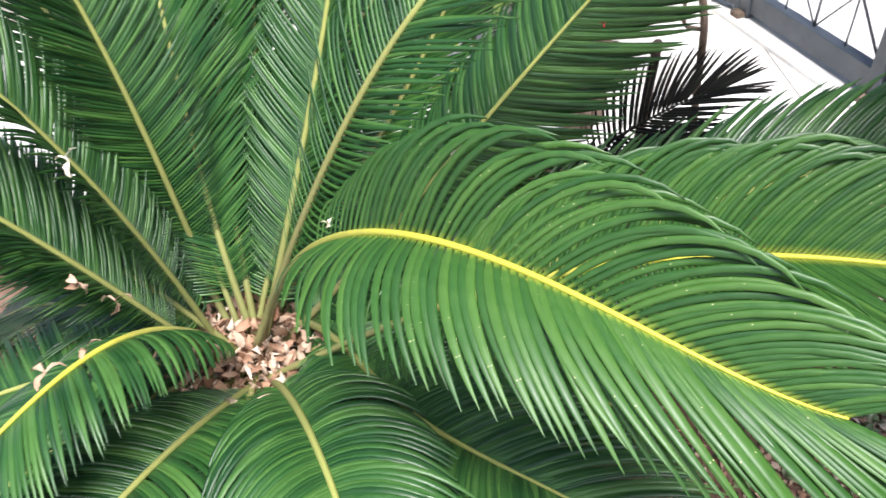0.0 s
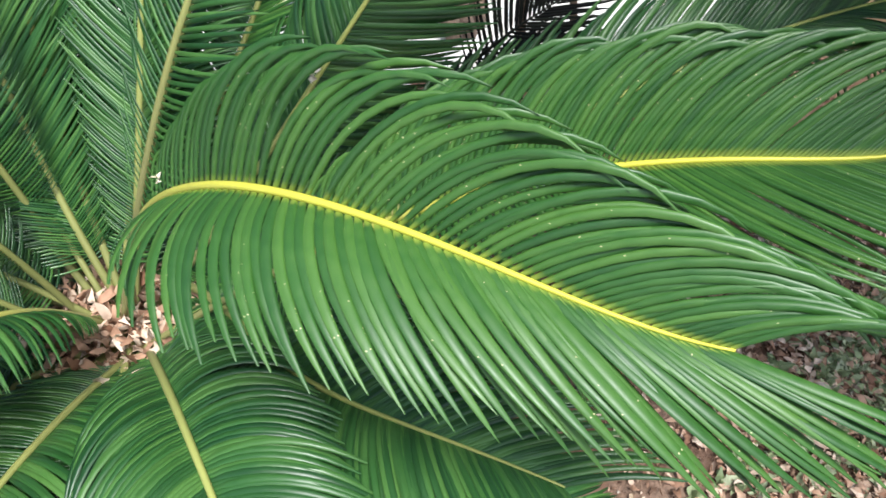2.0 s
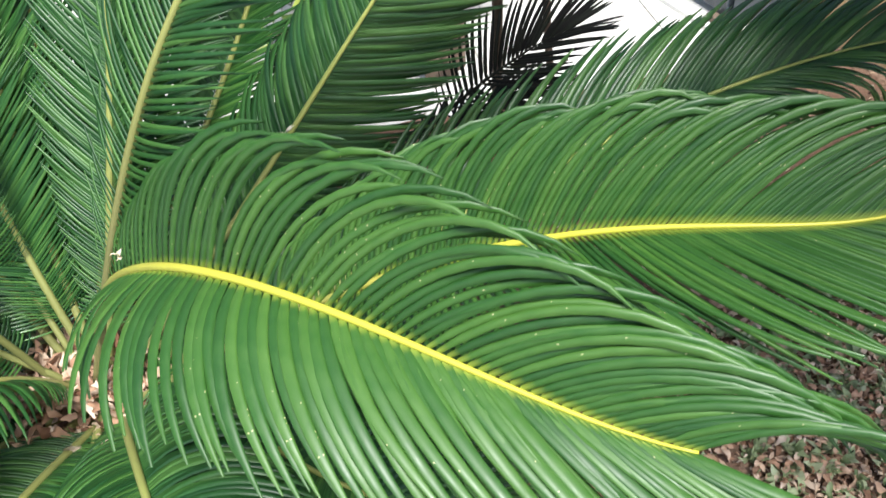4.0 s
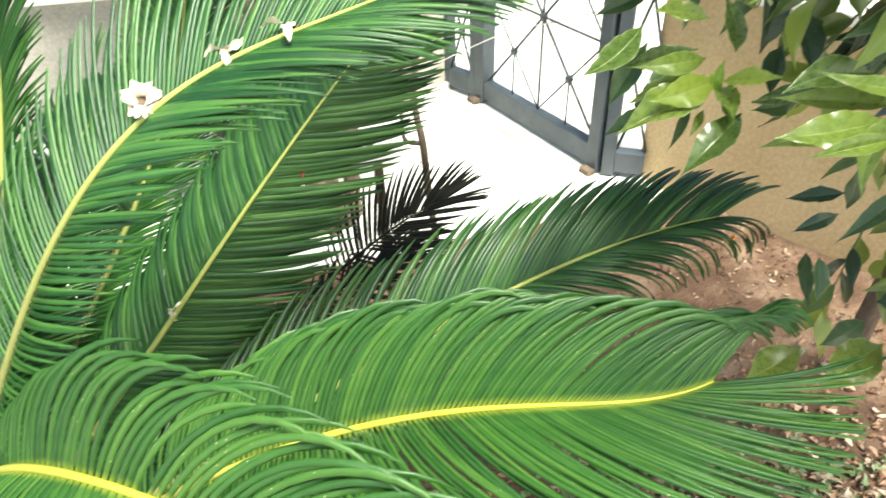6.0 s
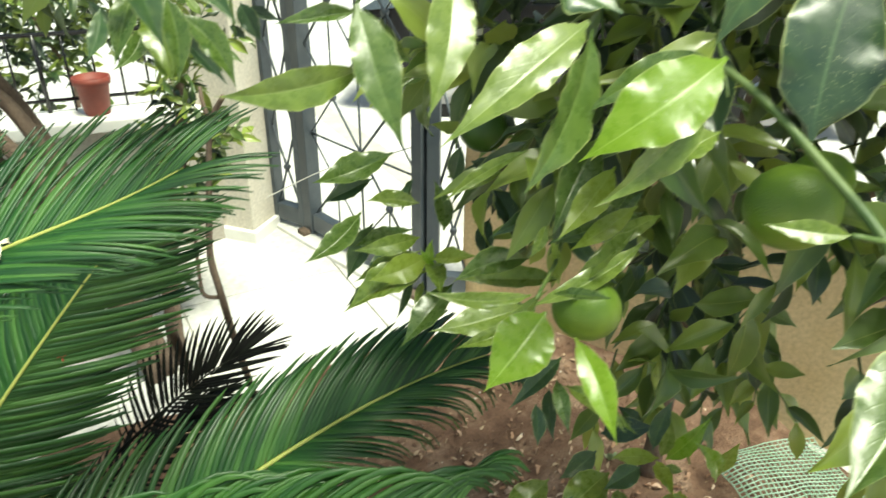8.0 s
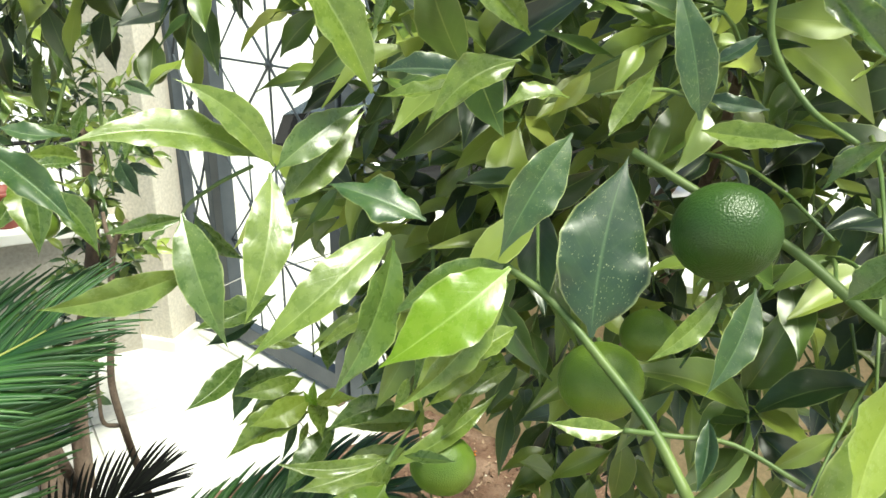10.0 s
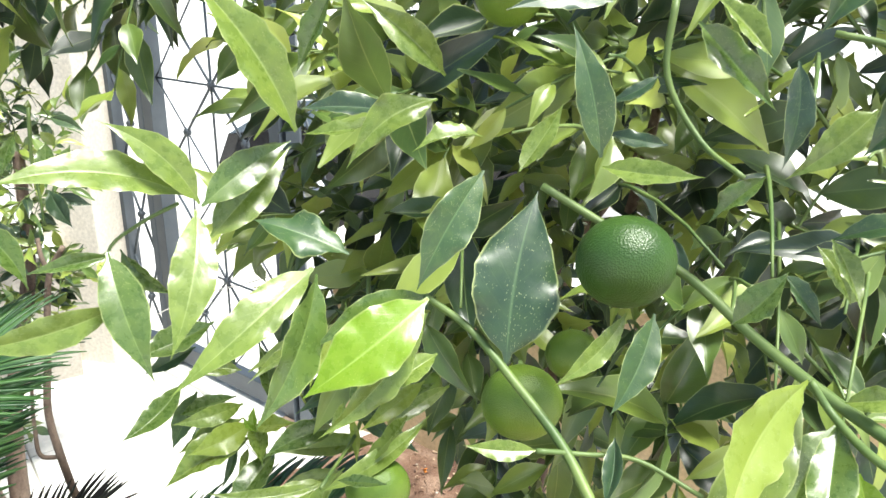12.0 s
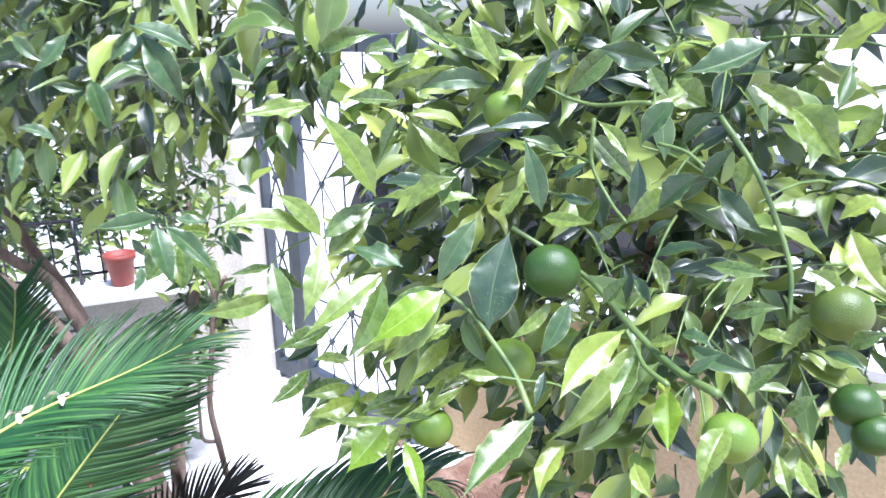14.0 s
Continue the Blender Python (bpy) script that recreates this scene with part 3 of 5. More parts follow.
# younger fronds behind, half hidden
for k in range(3):
    a = radians(62 + 54 * k)
    c, s = math.cos(a), math.sin(a)
    frond(palm, [(-0.33, 1.11, 0.52), (-0.33 + 0.22 * c, 1.11 + 0.22 * s, 0.85), (-0.33 + 0.55 * c, 1.11 + 0.55 * s, 1.12), (-0.33 + 0.95 * c, 1.11 + 0.95 * s, 1.1 + 0.08 * (k % 2))], seed=40 + k, rach=M_rachis_old, thick=0.0055)
# fronds on the shaded side: shade and backlight put into a near-black colour
frond(palm, [(-0.2, 1.2, 0.5), (0.3, 1.5, 0.6), (0.55, 1.6, 0.77), (0.76, 1.605, 0.815)], seed=81, mat=M_palm_shade, rach=M_palm_shade, count=30, gap=0.06, start=0.56, vee=38, length=0.155, bend=0.06, lean=(0, -0.6, 0), wide=1.7, spread=(78, 12), label="frond coloured near black for its shade")
frond(palm, [(-0.2, 1.2, 0.48), (0.28, 1.5, 0.58), (0.5, 1.57, 0.68), (0.66, 1.556, 0.73)], seed=82, mat=M_palm_shade, rach=M_palm_shade, count=32, gap=0.06, start=0.45, vee=0, length=0.155, bend=0.12, wide=1.7, spread=(74, 12), label="frond coloured near black for its shade")


def husk_data(rng, size, curl=0.5):
    """A curled dry scale."""
    n = 5
    verts, faces = [], []
    for i in range(n + 1):
        s = i / n
        w = rng.uniform(0.15, 0.26) * math.sin(math.pi * (0.06 + 0.9 * s)) * size
        x, z = s * size, curl * size * (s - s * s) * 1.6
        for k in (-1, 0, 1):
            verts.append((x + rng.gauss(0, 0.03) * size, k * w + rng.gauss(0, 0.03) * size, z + abs(k) * w * rng.uniform(0.0, 0.9) + rng.gauss(0, 0.035) * size))
    for i in range(n):
        for k in range(2):
            a = 3 * i + k
            faces.append((a, a + 3, a + 4, a + 1))
    return verts, faces


def scatter(name, mat, count, place, size, seed, label, category, tilt=0.9):
    rng = random.Random(seed)
    pieces = []
    for _ in range(count):
        p = place(rng)
        e = Euler((rng.gauss(0, tilt), rng.gauss(0, tilt), rng.uniform(0, 6.3)))
        pieces.append(moved(husk_data(rng, rng.uniform(*size), rng.uniform(-0.6, 1.3)), Matrix.Translation(p) @ e.to_matrix().to_4x4()))
    v, f = joined(pieces)
    return tagged(mesh_part(name, v, f, mat), label, category, kind="stuff")


def crown_spot(rng):
    a, r = rng.uniform(0, 6.3), 0.17 * math.sqrt(rng.random())
    return (-0.33 + r * math.cos(a), 1.1 + r * math.sin(a), 0.545 + 0.07 * rng.random() - 0.25 * r)


def bed_spot(rng):
    x, y = rng.uniform(0.2, 2.3), rng.uniform(-0.2, 2.3)
    return (x, y, soil_height(x, y) + 0.006)


scatter("crown_litter", M_husk, 950, crown_spot, (0.014, 0.055), 3, "pale dry scales heaped in the palm's crown", "litter")
scatter("leaf_litter", M_litter, 4200, bed_spot, (0.006, 0.03), 4, "dry leaf litter strewn over the soil", "litter", 0.4)


def straw_spot(rng):
    x, y = rng.gauss(1.35, 0.33), rng.gauss(0.8, 0.33)
    return (x, y, soil_height(x, y) + 0.012)


scatter("straw_litter", M_husk, 6500, straw_spot, (0.01, 0.04), 5, "pale dry straw and leaf scraps round the ground cover", "litter", 0.5)


def pebbles():
    rng = random.Random(9)
    bm = bmesh.new()
    bmesh.ops.create_icosphere(bm, subdivisions=1, radius=1.0)
    v0, f0 = [v.co.copy() for v in bm.verts], [tuple(v.index for v in f.verts) for f in bm.faces]
    bm.free()
    pieces = []
    for _ in range(500):
        x, y = rng.uniform(0.3, 2.3), rng.uniform(-0.2, 2.3)
        r = rng.uniform(0.0015, 0.006)
        m = Matrix.Translation((x, y, soil_height(x, y) + r * 0.3)) @ Matrix.Diagonal((r * rng.uniform(0.8, 1.4), r, r * 0.7, 1))
        pieces.append(moved((v0, f0), m))
    v, f = joined(pieces)
    tagged(mesh_part("pebbles", v, f, M_pebble), "small pale pebbles on the soil", "pebbles", kind="stuff")


pebbles()


def ground_cover():
    rng = random.Random(12)
    pieces = []
    for _ in range(520):
        x, y = rng.gauss(1.32, 0.24), rng.gauss(0.8, 0.28)
        if x > 2.2:
            continue
        z = soil_height(x, y)
        for _ in range(7):
            e = Euler((rng.gauss(0, 0.5), -rng.uniform(0.2, 1.2), rng.uniform(0, 6.3)))
            pieces.append(moved(husk_data(rng, rng.uniform(0.02, 0.05), 0.4), Matrix.Translation((x, y, z)) @ e.to_matrix().to_4x4()))
    v, f = joined(pieces)
    tagged(mesh_part("ground_cover", v, f, M_cover), "low fleshy green ground cover on the soil", "ground cover", kind="stuff")


ground_cover()


def dry_petal(at, size, seed, mat=M_white_petal, label="curled dry cream petal caught on a frond"):
    """A fallen petal: a few curled scales round one point."""
    rng = random.Random(seed)
    pieces = []
    for k in range(3):
        e = Euler((rng.gauss(0, 0.6), rng.gauss(0, 0.6), 2.1 * k + rng.random()))
        pieces.append(moved(husk_data(rng, size, 0.7), Matrix.Translation(at) @ e.to_matrix().to_4x4()))
    v, f = joined(pieces)
    return tagged(mesh_part("dry_petal", v, f, mat), label, "petal", "petals on the fronds")




def dried_blossom(at, size):
    """A withered cream flower: curled petals round a dark hollow centre."""
    rng = random.Random(5)
    tilt = Vector((-0.1, -0.75, 0.65)).to_track_quat("Z", "Y").to_matrix().to_4x4()
    pieces = []
    for k in range(13):
        m = Matrix.Rotation(2 * math.pi * k / 13 + rng.gauss(0, 0.12), 4, "Z") @ Matrix.Translation((0.32 * size, 0, 0)) @ Matrix.Rotation(-rng.uniform(0.2, 0.9), 4, "Y") @ Matrix.Diagonal((1, 1.5, 1, 1))
        pieces.append(moved(husk_data(rng, size * rng.uniform(0.75, 1.0), 0.9), Matrix.Translation(at) @ tilt @ m))
    v, f = joined(pieces)
    top = tagged(mesh_part("dry_petal", v, f, M_white_petal), "withered cream blossom caught on a frond", "blossom", "petals on the fronds")
    cv, cf = tube_data([(0, 0, -0.1 * size), (0, 0, 0.08 * size)], [0.36 * size, 0.3 * size], 9)
    mesh_part("centre", [Matrix.Translation(at) @ tilt @ Vector(q) for q in cv], cf, M_bark, top, "dark hollow centre")


dried_blossom((0.213, 1.02, 1.42), 0.021)
dry_petal((0.31, 1.0, 1.475), 0.026, 2)
dry_petal((0.38, 0.975, 1.5), 0.026, 3)
dry_petal((0.137, 1.25, 0.935), 0.030, 4)
dry_petal((-0.40, 0.96, 1.15), 0.022, 5)
dry_petal((2.089, 2.048, soil_height(2.089, 2.048) + 0.01), 0.03, 21, M_orange, "small orange fallen leaf on the soil")
dry_petal((-0.025, 0.842, 1.1), 0.013, 6)
dry_petal((-0.42, 0.73, 0.97), 0.026, 7, M_husk, "curled tan dry leaf caught on a frond")
dry_petal((-0.41, 0.86, 1.01), 0.026, 8, M_husk, "curled tan dry leaf caught on a frond")
dry_petal((-0.37, 0.86, 0.97), 0.026, 9, M_husk, "curled tan dry leaf caught on a frond")
dry_petal((-0.38, 0.77, 0.965), 0.022, 10, M_husk, "curled tan dry leaf caught on a frond")
dry_petal((0.03, 0.876, 0.59), 0.026, 11, M_husk, "curled tan dry leaf caught on a frond")
dry_petal((0.393, 1.236, 1.165), 0.008, 12, M_red, "small red petal caught on a frond")


# ---- mandarin tree ----
def leaf_shape(seed, n=7, cols=(-1.0, -0.5, 0.0, 0.5, 1.0)):
    """A plain citrus leaf of length 1 and width 1 for the dense foliage."""
    rng = random.Random(seed)
    fold, round_off, droop, twist = rng.uniform(0.45, 1.15), rng.uniform(0.1, 0.7), rng.uniform(-0.2, 0.8), rng.uniform(-1.2, 1.2)
    wave, phase, side = rng.uniform(0.04, 0.13), rng.uniform(0, 6), rng.uniform(-0.25, 0.25)
    left, right = rng.uniform(0.85, 1.15), rng.uniform(0.85, 1.15)
    verts, uvs, faces = [], [], []
    for i in range(n + 1):
        s = i / n
        r = min(1.0, max(0.0, (s - 0.06) / 0.94))
        w = 0.49 * math.sin(math.pi * r**0.78) ** (0.9 + 0.5 * r) + 0.018 * (1 - s)
        for k in cols:
            y = k * w * (left if k < 0 else right)
            z = -droop * 2.2 * s * s + fold * abs(y) - round_off * y * y * 1.6 + wave * math.sin(11 * s + phase + 2.2 * k) * abs(k) + 0.025 * math.sin(26 * s + 3 * k) * abs(k) + twist * (s - 0.3) * y
            verts.append((s, y + side * (s - s * s) * 2.0, z))
            uvs.append((s, 0.5 + 0.5 * k))
    m = len(cols)
    for i in range(n):
        for k in range(m - 1):
            a = m * i + k
            faces.append((a, a + m, a + m + 1, a + 1))
    return verts, faces, uvs


SMALL_SHAPES = [leaf_shape(60 + k) for k in range(12)]


def blade(width, fold, arch, side, wave, twist, seed):
    """A large citrus leaf of length 1: creased along its rib, arched, bent sideways, twisted, with a wavy toothed rim."""
    rng = random.Random(seed)
    n, cols = 18, (-1.0, -0.86, -0.5, -0.1, 0.0, 0.1, 0.5, 0.86, 1.0)
    phase, left, right, skew = rng.uniform(0, 6), rng.uniform(0.9, 1.1), rng.uniform(0.9, 1.1), rng.uniform(0.7, 0.86)
    verts, uvs, faces = [], [], []
    for i in range(n + 1):
        s = i / n
        r = min(1.0, max(0.0, (s - 0.05) / 0.95))
        w = 0.5 * width * math.sin(math.pi * r**skew) ** (0.95 + 0.7 * r) + 0.012 * (1 - s)
        turn = twist * (s - 0.5)
        for k in cols:
            edge = abs(k) ** 3
            tooth = 1 + edge * (0.03 * math.sin(40 * s + phase) + 0.6 * wave * math.sin(9 * s + 2 * phase + k))
            y = k * w * (left if k < 0 else right) * tooth
            z = fold * abs(y) * (1 - 0.35 * abs(k)) + wave * w * edge * 2 * math.sin(13 * s + phase + 2.5 * k) + 0.12 * w * edge * math.sin(31 * s + 4 * k)
            y, z = y * math.cos(turn) - z * math.sin(turn), y * math.sin(turn) + z * math.cos(turn)
            verts.append((s, y + side * 4 * (s - s * s), z + arch * 4 * (s - s * s)))
            uvs.append((s, 0.5 + 0.5 * k))
    m = len(cols)
    for i in range(n):
        for k in range(m - 1):
            a = m * i + k
            faces.append((a, a + m, a + m + 1, a + 1))
    return verts, faces, uvs


def leafy_mesh(name, verts, faces, uvs, mat):
    me = bpy.data.meshes.new(name)
    me.from_pydata([tuple(v) for v in verts], [], faces)
    layer = me.uv_layers.new(name="leaf")
    loops = np.zeros(len(me.loops), dtype=np.int32)
    me.loops.foreach_get("vertex_index", loops)
    layer.data.foreach_set("uv", np.asarray(uvs, dtype=np.float32)[loops].ravel())
    me.materials.append(mat)
    me.polygons.foreach_set("use_smooth", [True] * len(me.polygons))
    return me


leaf_rng = random.Random(77)
OPEN_SIDE = Vector((0.42, -0.12, 2.1))


def leaf(base, tip, width, tone, face=None, fold=None, arch=None, side=None, wave=None, twist=None):
    """One large leaf as a part, from its stalk to its tip; it faces the open side of the bed unless told otherwise."""
    base, tip = Vector(base), Vector(tip)
    g = leaf_rng.gauss
    fold = 0.5 + abs(g(0, 0.35)) if fold is None else fold
    arch = g(0.03, 0.06) if arch is None else arch
    side = g(0, 0.05) if side is None else side
    wave = abs(g(0.05, 0.05)) if wave is None else wave
    twist = g(0, 0.45) if twist is None else twist
    data = blade(width * 0.87, fold, arch, side, wave, twist, leaf_rng.randrange(9999))
    ob = new("leaf", leafy_mesh("leaf", *data, LEAF_TONES[min(5 if tone > 1.1 else 4, int(tone * 4.3))]))
    n = Vector(face) if face else (OPEN_SIDE - base).normalized() + Vector([g(0, 0.28) for _ in range(3)]) + Vector((0, 0, 0.45))
    ob.parent = tree
    ob.matrix_basis = basis(tip - base, n, base, (tip - base).length)
    return ob


def branch(points, r0, r1, mat=M_twig, name="branch", parent=None):
    p = [Vector(q) for q in points]
    p = [2 * p[0] - p[1], *p, 2 * p[-1] - p[-2]]
    line = []
    for i in range(1, len(p) - 2):
        for k in range(5):
            u = k / 5
            line.append(0.5 * (2 * p[i] + (p[i + 1] - p[i - 1]) * u + (2 * p[i - 1] - 5 * p[i] + 4 * p[i + 1] - p[i + 2]) * u * u + (3 * p[i] - p[i - 1] - 3 * p[i + 1] + p[i + 2]) * u**3))
    line.append(p[-2])
    n = len(line) - 1
    v, f = tube_data(line, [r0 + (r1 - r0) * i / n for i in range(n + 1)], 7)
    return mesh_part(name, v, f, mat, parent)


def fruit(at, r, mat=M_fruit_lime):
    bm = bmesh.new()
    bmesh.ops.create_uvsphere(bm, u_segments=28, v_segments=18, radius=r)
    for v in bm.verts:
        v.co.z *= 0.9
        h = math.hypot(v.co.x, v.co.y) / r
        if abs(v.co.z) > 0.7 * r:
            v.co.z -= math.copysign(0.1 * r * max(0.0, 0.5 - h), v.co.z)
    for f in bm.faces:
        f.smooth = True
    ob = part("fruit", bm, mat, tree)
    ob.matrix_basis = Matrix.Translation(at) @ Vector((0.5, 0.55, 0.5)).to_track_quat('Z', 'Y').to_matrix().to_4x4()
    cv, cf = tube_data([(0, 0, 0.87 * r), (0, 0.001, 0.93 * r), (0.002, 0.002, 1.1 * r)], [0.16 * r, 0.1 * r, 0.05 * r], 7)
    mesh_part("stalk", cv, cf, M_twig, ob)
    return ob


tree = tagged(new("mandarin_tree"), "mandarin tree with green fruit and glossy leaves", "tree")
branch([(2.0, 1.35, -0.02), (1.95, 1.3, 0.5), (1.75, 1.1, 1.0), (1.65, 1.0, 1.5)], 0.035, 0.018, M_bark, "trunk", tree)
branch([(1.8, 1.15, 0.9), (1.6, 0.9, 1.3), (1.45, 0.7, 1.7), (1.35, 0.6, 2.0)], 0.016, 0.005, M_bark, "limb", tree)
branch([(1.68, 1.05, 1.4), (1.6, 0.8, 1.8), (1.4, 0.9, 2.1), (1.0, 1.1, 2.2)], 0.014, 0.005, M_bark, "limb", tree)
branch([(1.75, 1.1, 1.1), (1.8, 0.6, 1.5), (1.6, 0.1, 1.8), (1.2, -0.1, 1.9)], 0.014, 0.004, M_bark, "limb", tree)
branch([(0.904, 0.389, 1.852), (0.932, 0.350, 1.827), (0.946, 0.290, 1.805), (0.944, 0.239, 1.783), (0.932, 0.182, 1.770), (0.919, 0.125, 1.765), (0.899, 0.066, 1.776)], 0.003, 0.0042, parent=tree)
branch([(0.823, 0.417, 1.778), (0.843, 0.391, 1.757), (0.851, 0.355, 1.732), (0.856, 0.309, 1.701), (0.850, 0.270, 1.673)], 0.0025, 0.004, parent=tree)
branch([(0.836, 0.313, 1.703), (0.864, 0.298, 1.697), (0.888, 0.272, 1.697), (0.906, 0.234, 1.684)], 0.002, 0.0016, parent=tree)
branch([(0.982, 0.432, 2.013), (0.998, 0.401, 1.999), (1.013, 0.368, 1.993), (1.022, 0.324, 1.998), (1.021, 0.291, 2.000)], 0.002, 0.003, parent=tree)
branch([(1.010, 0.371, 1.978), (1.005, 0.367, 1.925), (1.008, 0.334, 1.882), (0.996, 0.291, 1.866)], 0.003, 0.002, parent=tree)
branch([(0.996, 0.250, 1.962), (1.004, 0.215, 1.955), (0.999, 0.173, 1.934)], 0.0022, 0.0018, parent=tree)
branch([(0.904, 0.186, 1.791), (0.904, 0.171, 1.777), (0.890, 0.143, 1.772), (0.881, 0.106, 1.772)], 0.002, 0.0026, parent=tree)
branch([(0.707, 0.565, 1.828), (0.681, 0.578, 1.813), (0.657, 0.578, 1.795), (0.656, 0.563, 1.758)], 0.0016, 0.0012, parent=tree)
branch([(0.800, 0.539, 1.547), (0.910, 0.645, 1.520), (0.957, 0.704, 1.578), (0.996, 0.760, 1.639)], 0.0018, 0.003, parent=tree)
fruit((0.908, 0.314, 1.817), 0.0325, M_fruit)
fruit((0.959, 0.491, 1.980), 0.028)
fruit((0.909, 0.398, 1.669), 0.033)
fruit((1.043, 0.705, 1.490), 0.026)
fruit((1.149, 0.469, 1.562), 0.026)
fruit((1.052, 0.468, 1.636), 0.028)
fruit((0.869, 0.549, 1.509), 0.033)
fruit((0.820, 1.334, 1.802), 0.027)
fruit((0.599, 0.985, 1.679), 0.02)
fruit((1.142, 0.084, 1.689), 0.025, M_fruit)
fruit((1.142, 0.060, 1.665), 0.023, M_fruit)
fruit((1.039, 0.053, 1.826), 0.027, M_fruit_olive)
fruit((0.915, 0.062, 1.731), 0.024)
fruit((0.947, 0.864, 1.580), 0.032, M_fruit)
leaf((0.734, 0.607, 1.995), (0.641, 0.611, 1.986), 0.34, 0.85)
leaf((0.789, 0.535, 1.878), (0.724, 0.568, 1.992), 0.33, 0.9, face=(-0.15, -0.75, 0.6), fold=0.6, arch=0.04, side=-0.05, wave=0.03, twist=0.2)
leaf((0.715, 0.558, 1.833), (0.587, 0.573, 1.855), 0.28, 0.9, face=(-0.15, -0.7, 0.68), fold=0.3, arch=0.05, side=-0.1, wave=0.02, twist=0.1)
leaf((0.718, 0.552, 1.829), (0.660, 0.573, 1.892), 0.34, 0.85, face=(-0.2, -0.8, 0.5), fold=0.35, arch=0.06, side=-0.09, wave=0.03, twist=0.1)
leaf((0.720, 0.554, 1.826), (0.799, 0.561, 1.866), 0.36, 0.6, face=(-0.3, -0.8, 0.4), fold=0.3, arch=0.04, side=0.03, wave=0.03, twist=0.1)
leaf((0.726, 0.559, 1.799), (0.807, 0.578, 1.858), 0.36, 0.75, face=(0.0, -0.8, 0.6), fold=0.3, arch=0.03, side=0.0, wave=0.02, twist=0.1)
leaf((0.715, 0.552, 1.825), (0.668, 0.495, 1.741), 0.32, 0.75, face=(-0.15, -0.78, 0.58), fold=0.22, arch=0.06, side=0.05, wave=0.02, twist=0.1)
leaf((0.655, 0.569, 1.800), (0.663, 0.517, 1.714), 0.34, 0.6, face=(-0.25, -0.85, 0.3), fold=0.25, arch=0.08, side=-0.03, wave=0.05, twist=0.2)
leaf((0.656, 0.564, 1.759), (0.556, 0.566, 1.752), 0.3, 0.8, face=(-0.1, -0.9, 0.1), fold=0.3, arch=0.02, side=0.05, wave=0.02, twist=0.0)
leaf((0.658, 0.577, 1.794), (0.602, 0.586, 1.788), 0.22, 0.5)
leaf((0.668, 0.586, 1.794), (0.699, 0.572, 1.754), 0.4, 0.5)
leaf((0.761, 0.463, 1.798), (0.652, 0.452, 1.739), 0.27, 0.9, face=(-0.22, -0.61, 0.76), fold=0.25, arch=0.05, side=0.02, wave=0.05, twist=0.1)
leaf((0.762, 0.461, 1.794), (0.697, 0.431, 1.709), 0.33, 0.6, face=(0.25, -0.85, 0.35), fold=0.4, arch=0.05, side=0.05, wave=0.06, twist=0.3)
leaf((0.814, 0.401, 1.784), (0.723, 0.415, 1.731), 0.46, 1.2, face=(-0.22, -0.61, 0.76), fold=0.22, arch=0.09, side=0.04, wave=0.03, twist=0.1)
leaf((0.825, 0.416, 1.778), (0.747, 0.444, 1.746), 0.3, 0.5, face=(-0.1, -0.8, 0.55), fold=0.25, arch=0.07, side=-0.08, wave=0.02, twist=0.1)
leaf((0.813, 0.402, 1.773), (0.727, 0.403, 1.706), 0.28, 0.85, face=(0.1, -0.9, 0.3), fold=0.4, arch=0.03, side=0.06, wave=0.06, twist=0.2)
leaf((0.826, 0.405, 1.736), (0.773, 0.411, 1.715), 0.36, 0.7)
leaf((0.794, 0.470, 1.799), (0.746, 0.525, 1.819), 0.5, 0.35, face=(-0.1, -0.6, 0.75), fold=0.3, arch=0.05, side=0.0, wave=0.22, twist=0.3)
leaf((0.861, 0.403, 1.866), (0.808, 0.407, 1.788), 0.4, 0.25, face=(-0.35, -0.85, 0.35), fold=0.3, arch=0.06, side=-0.04, wave=0.05, twist=0.2)
leaf((0.852, 0.361, 1.740), (0.902, 0.390, 1.849), 0.56, 0.05, face=(-0.65, -0.7, 0.1), fold=0.12, arch=0.05, side=0.04, wave=0.1, twist=0.1)
leaf((0.906, 0.307, 1.784), (0.851, 0.317, 1.743), 0.26, 0.85, face=(-0.5, -0.7, 0.4), fold=0.3, arch=0.05, side=0.06, wave=0.03, twist=0.2)
leaf((0.918, 0.294, 1.785), (0.871, 0.286, 1.729), 0.34, 0.3, face=(-0.55, -0.7, 0.3), fold=0.5, arch=0.03, side=0.05, wave=0.02, twist=0.1)
leaf((0.922, 0.244, 1.796), (0.940, 0.224, 1.833), 0.5, 0.6)
leaf((0.903, 0.187, 1.791), (0.809, 0.170, 1.745), 0.36, 0.95, face=(-0.8, -0.5, -0.1), fold=0.35, arch=-0.05, side=-0.06, wave=0.04, twist=0.3)
leaf((0.904, 0.168, 1.774), (0.849, 0.144, 1.736), 0.36, 0.5)
leaf((0.837, 0.313, 1.703), (0.799, 0.343, 1.706), 0.33, 0.8, face=(-0.3, -0.7, 0.55), fold=0.4, arch=0.04, side=0.04, wave=0.02, twist=0.1)
leaf((0.921, 0.353, 1.877), (0.914, 0.382, 1.963), 0.3, 0.45, face=(-0.6, -0.65, 0.3), fold=0.3, arch=0.05, side=-0.03, wave=0.05, twist=0.2)
leaf((0.921, 0.351, 1.871), (0.948, 0.290, 1.873), 0.3, 0.8)
leaf((0.893, 0.401, 1.861), (0.930, 0.397, 1.908), 0.33, 0.85)
leaf((0.876, 0.423, 1.884), (0.828, 0.441, 1.875), 0.4, 0.85)
leaf((0.878, 0.477, 1.903), (0.808, 0.495, 1.854), 0.36, 0.7)
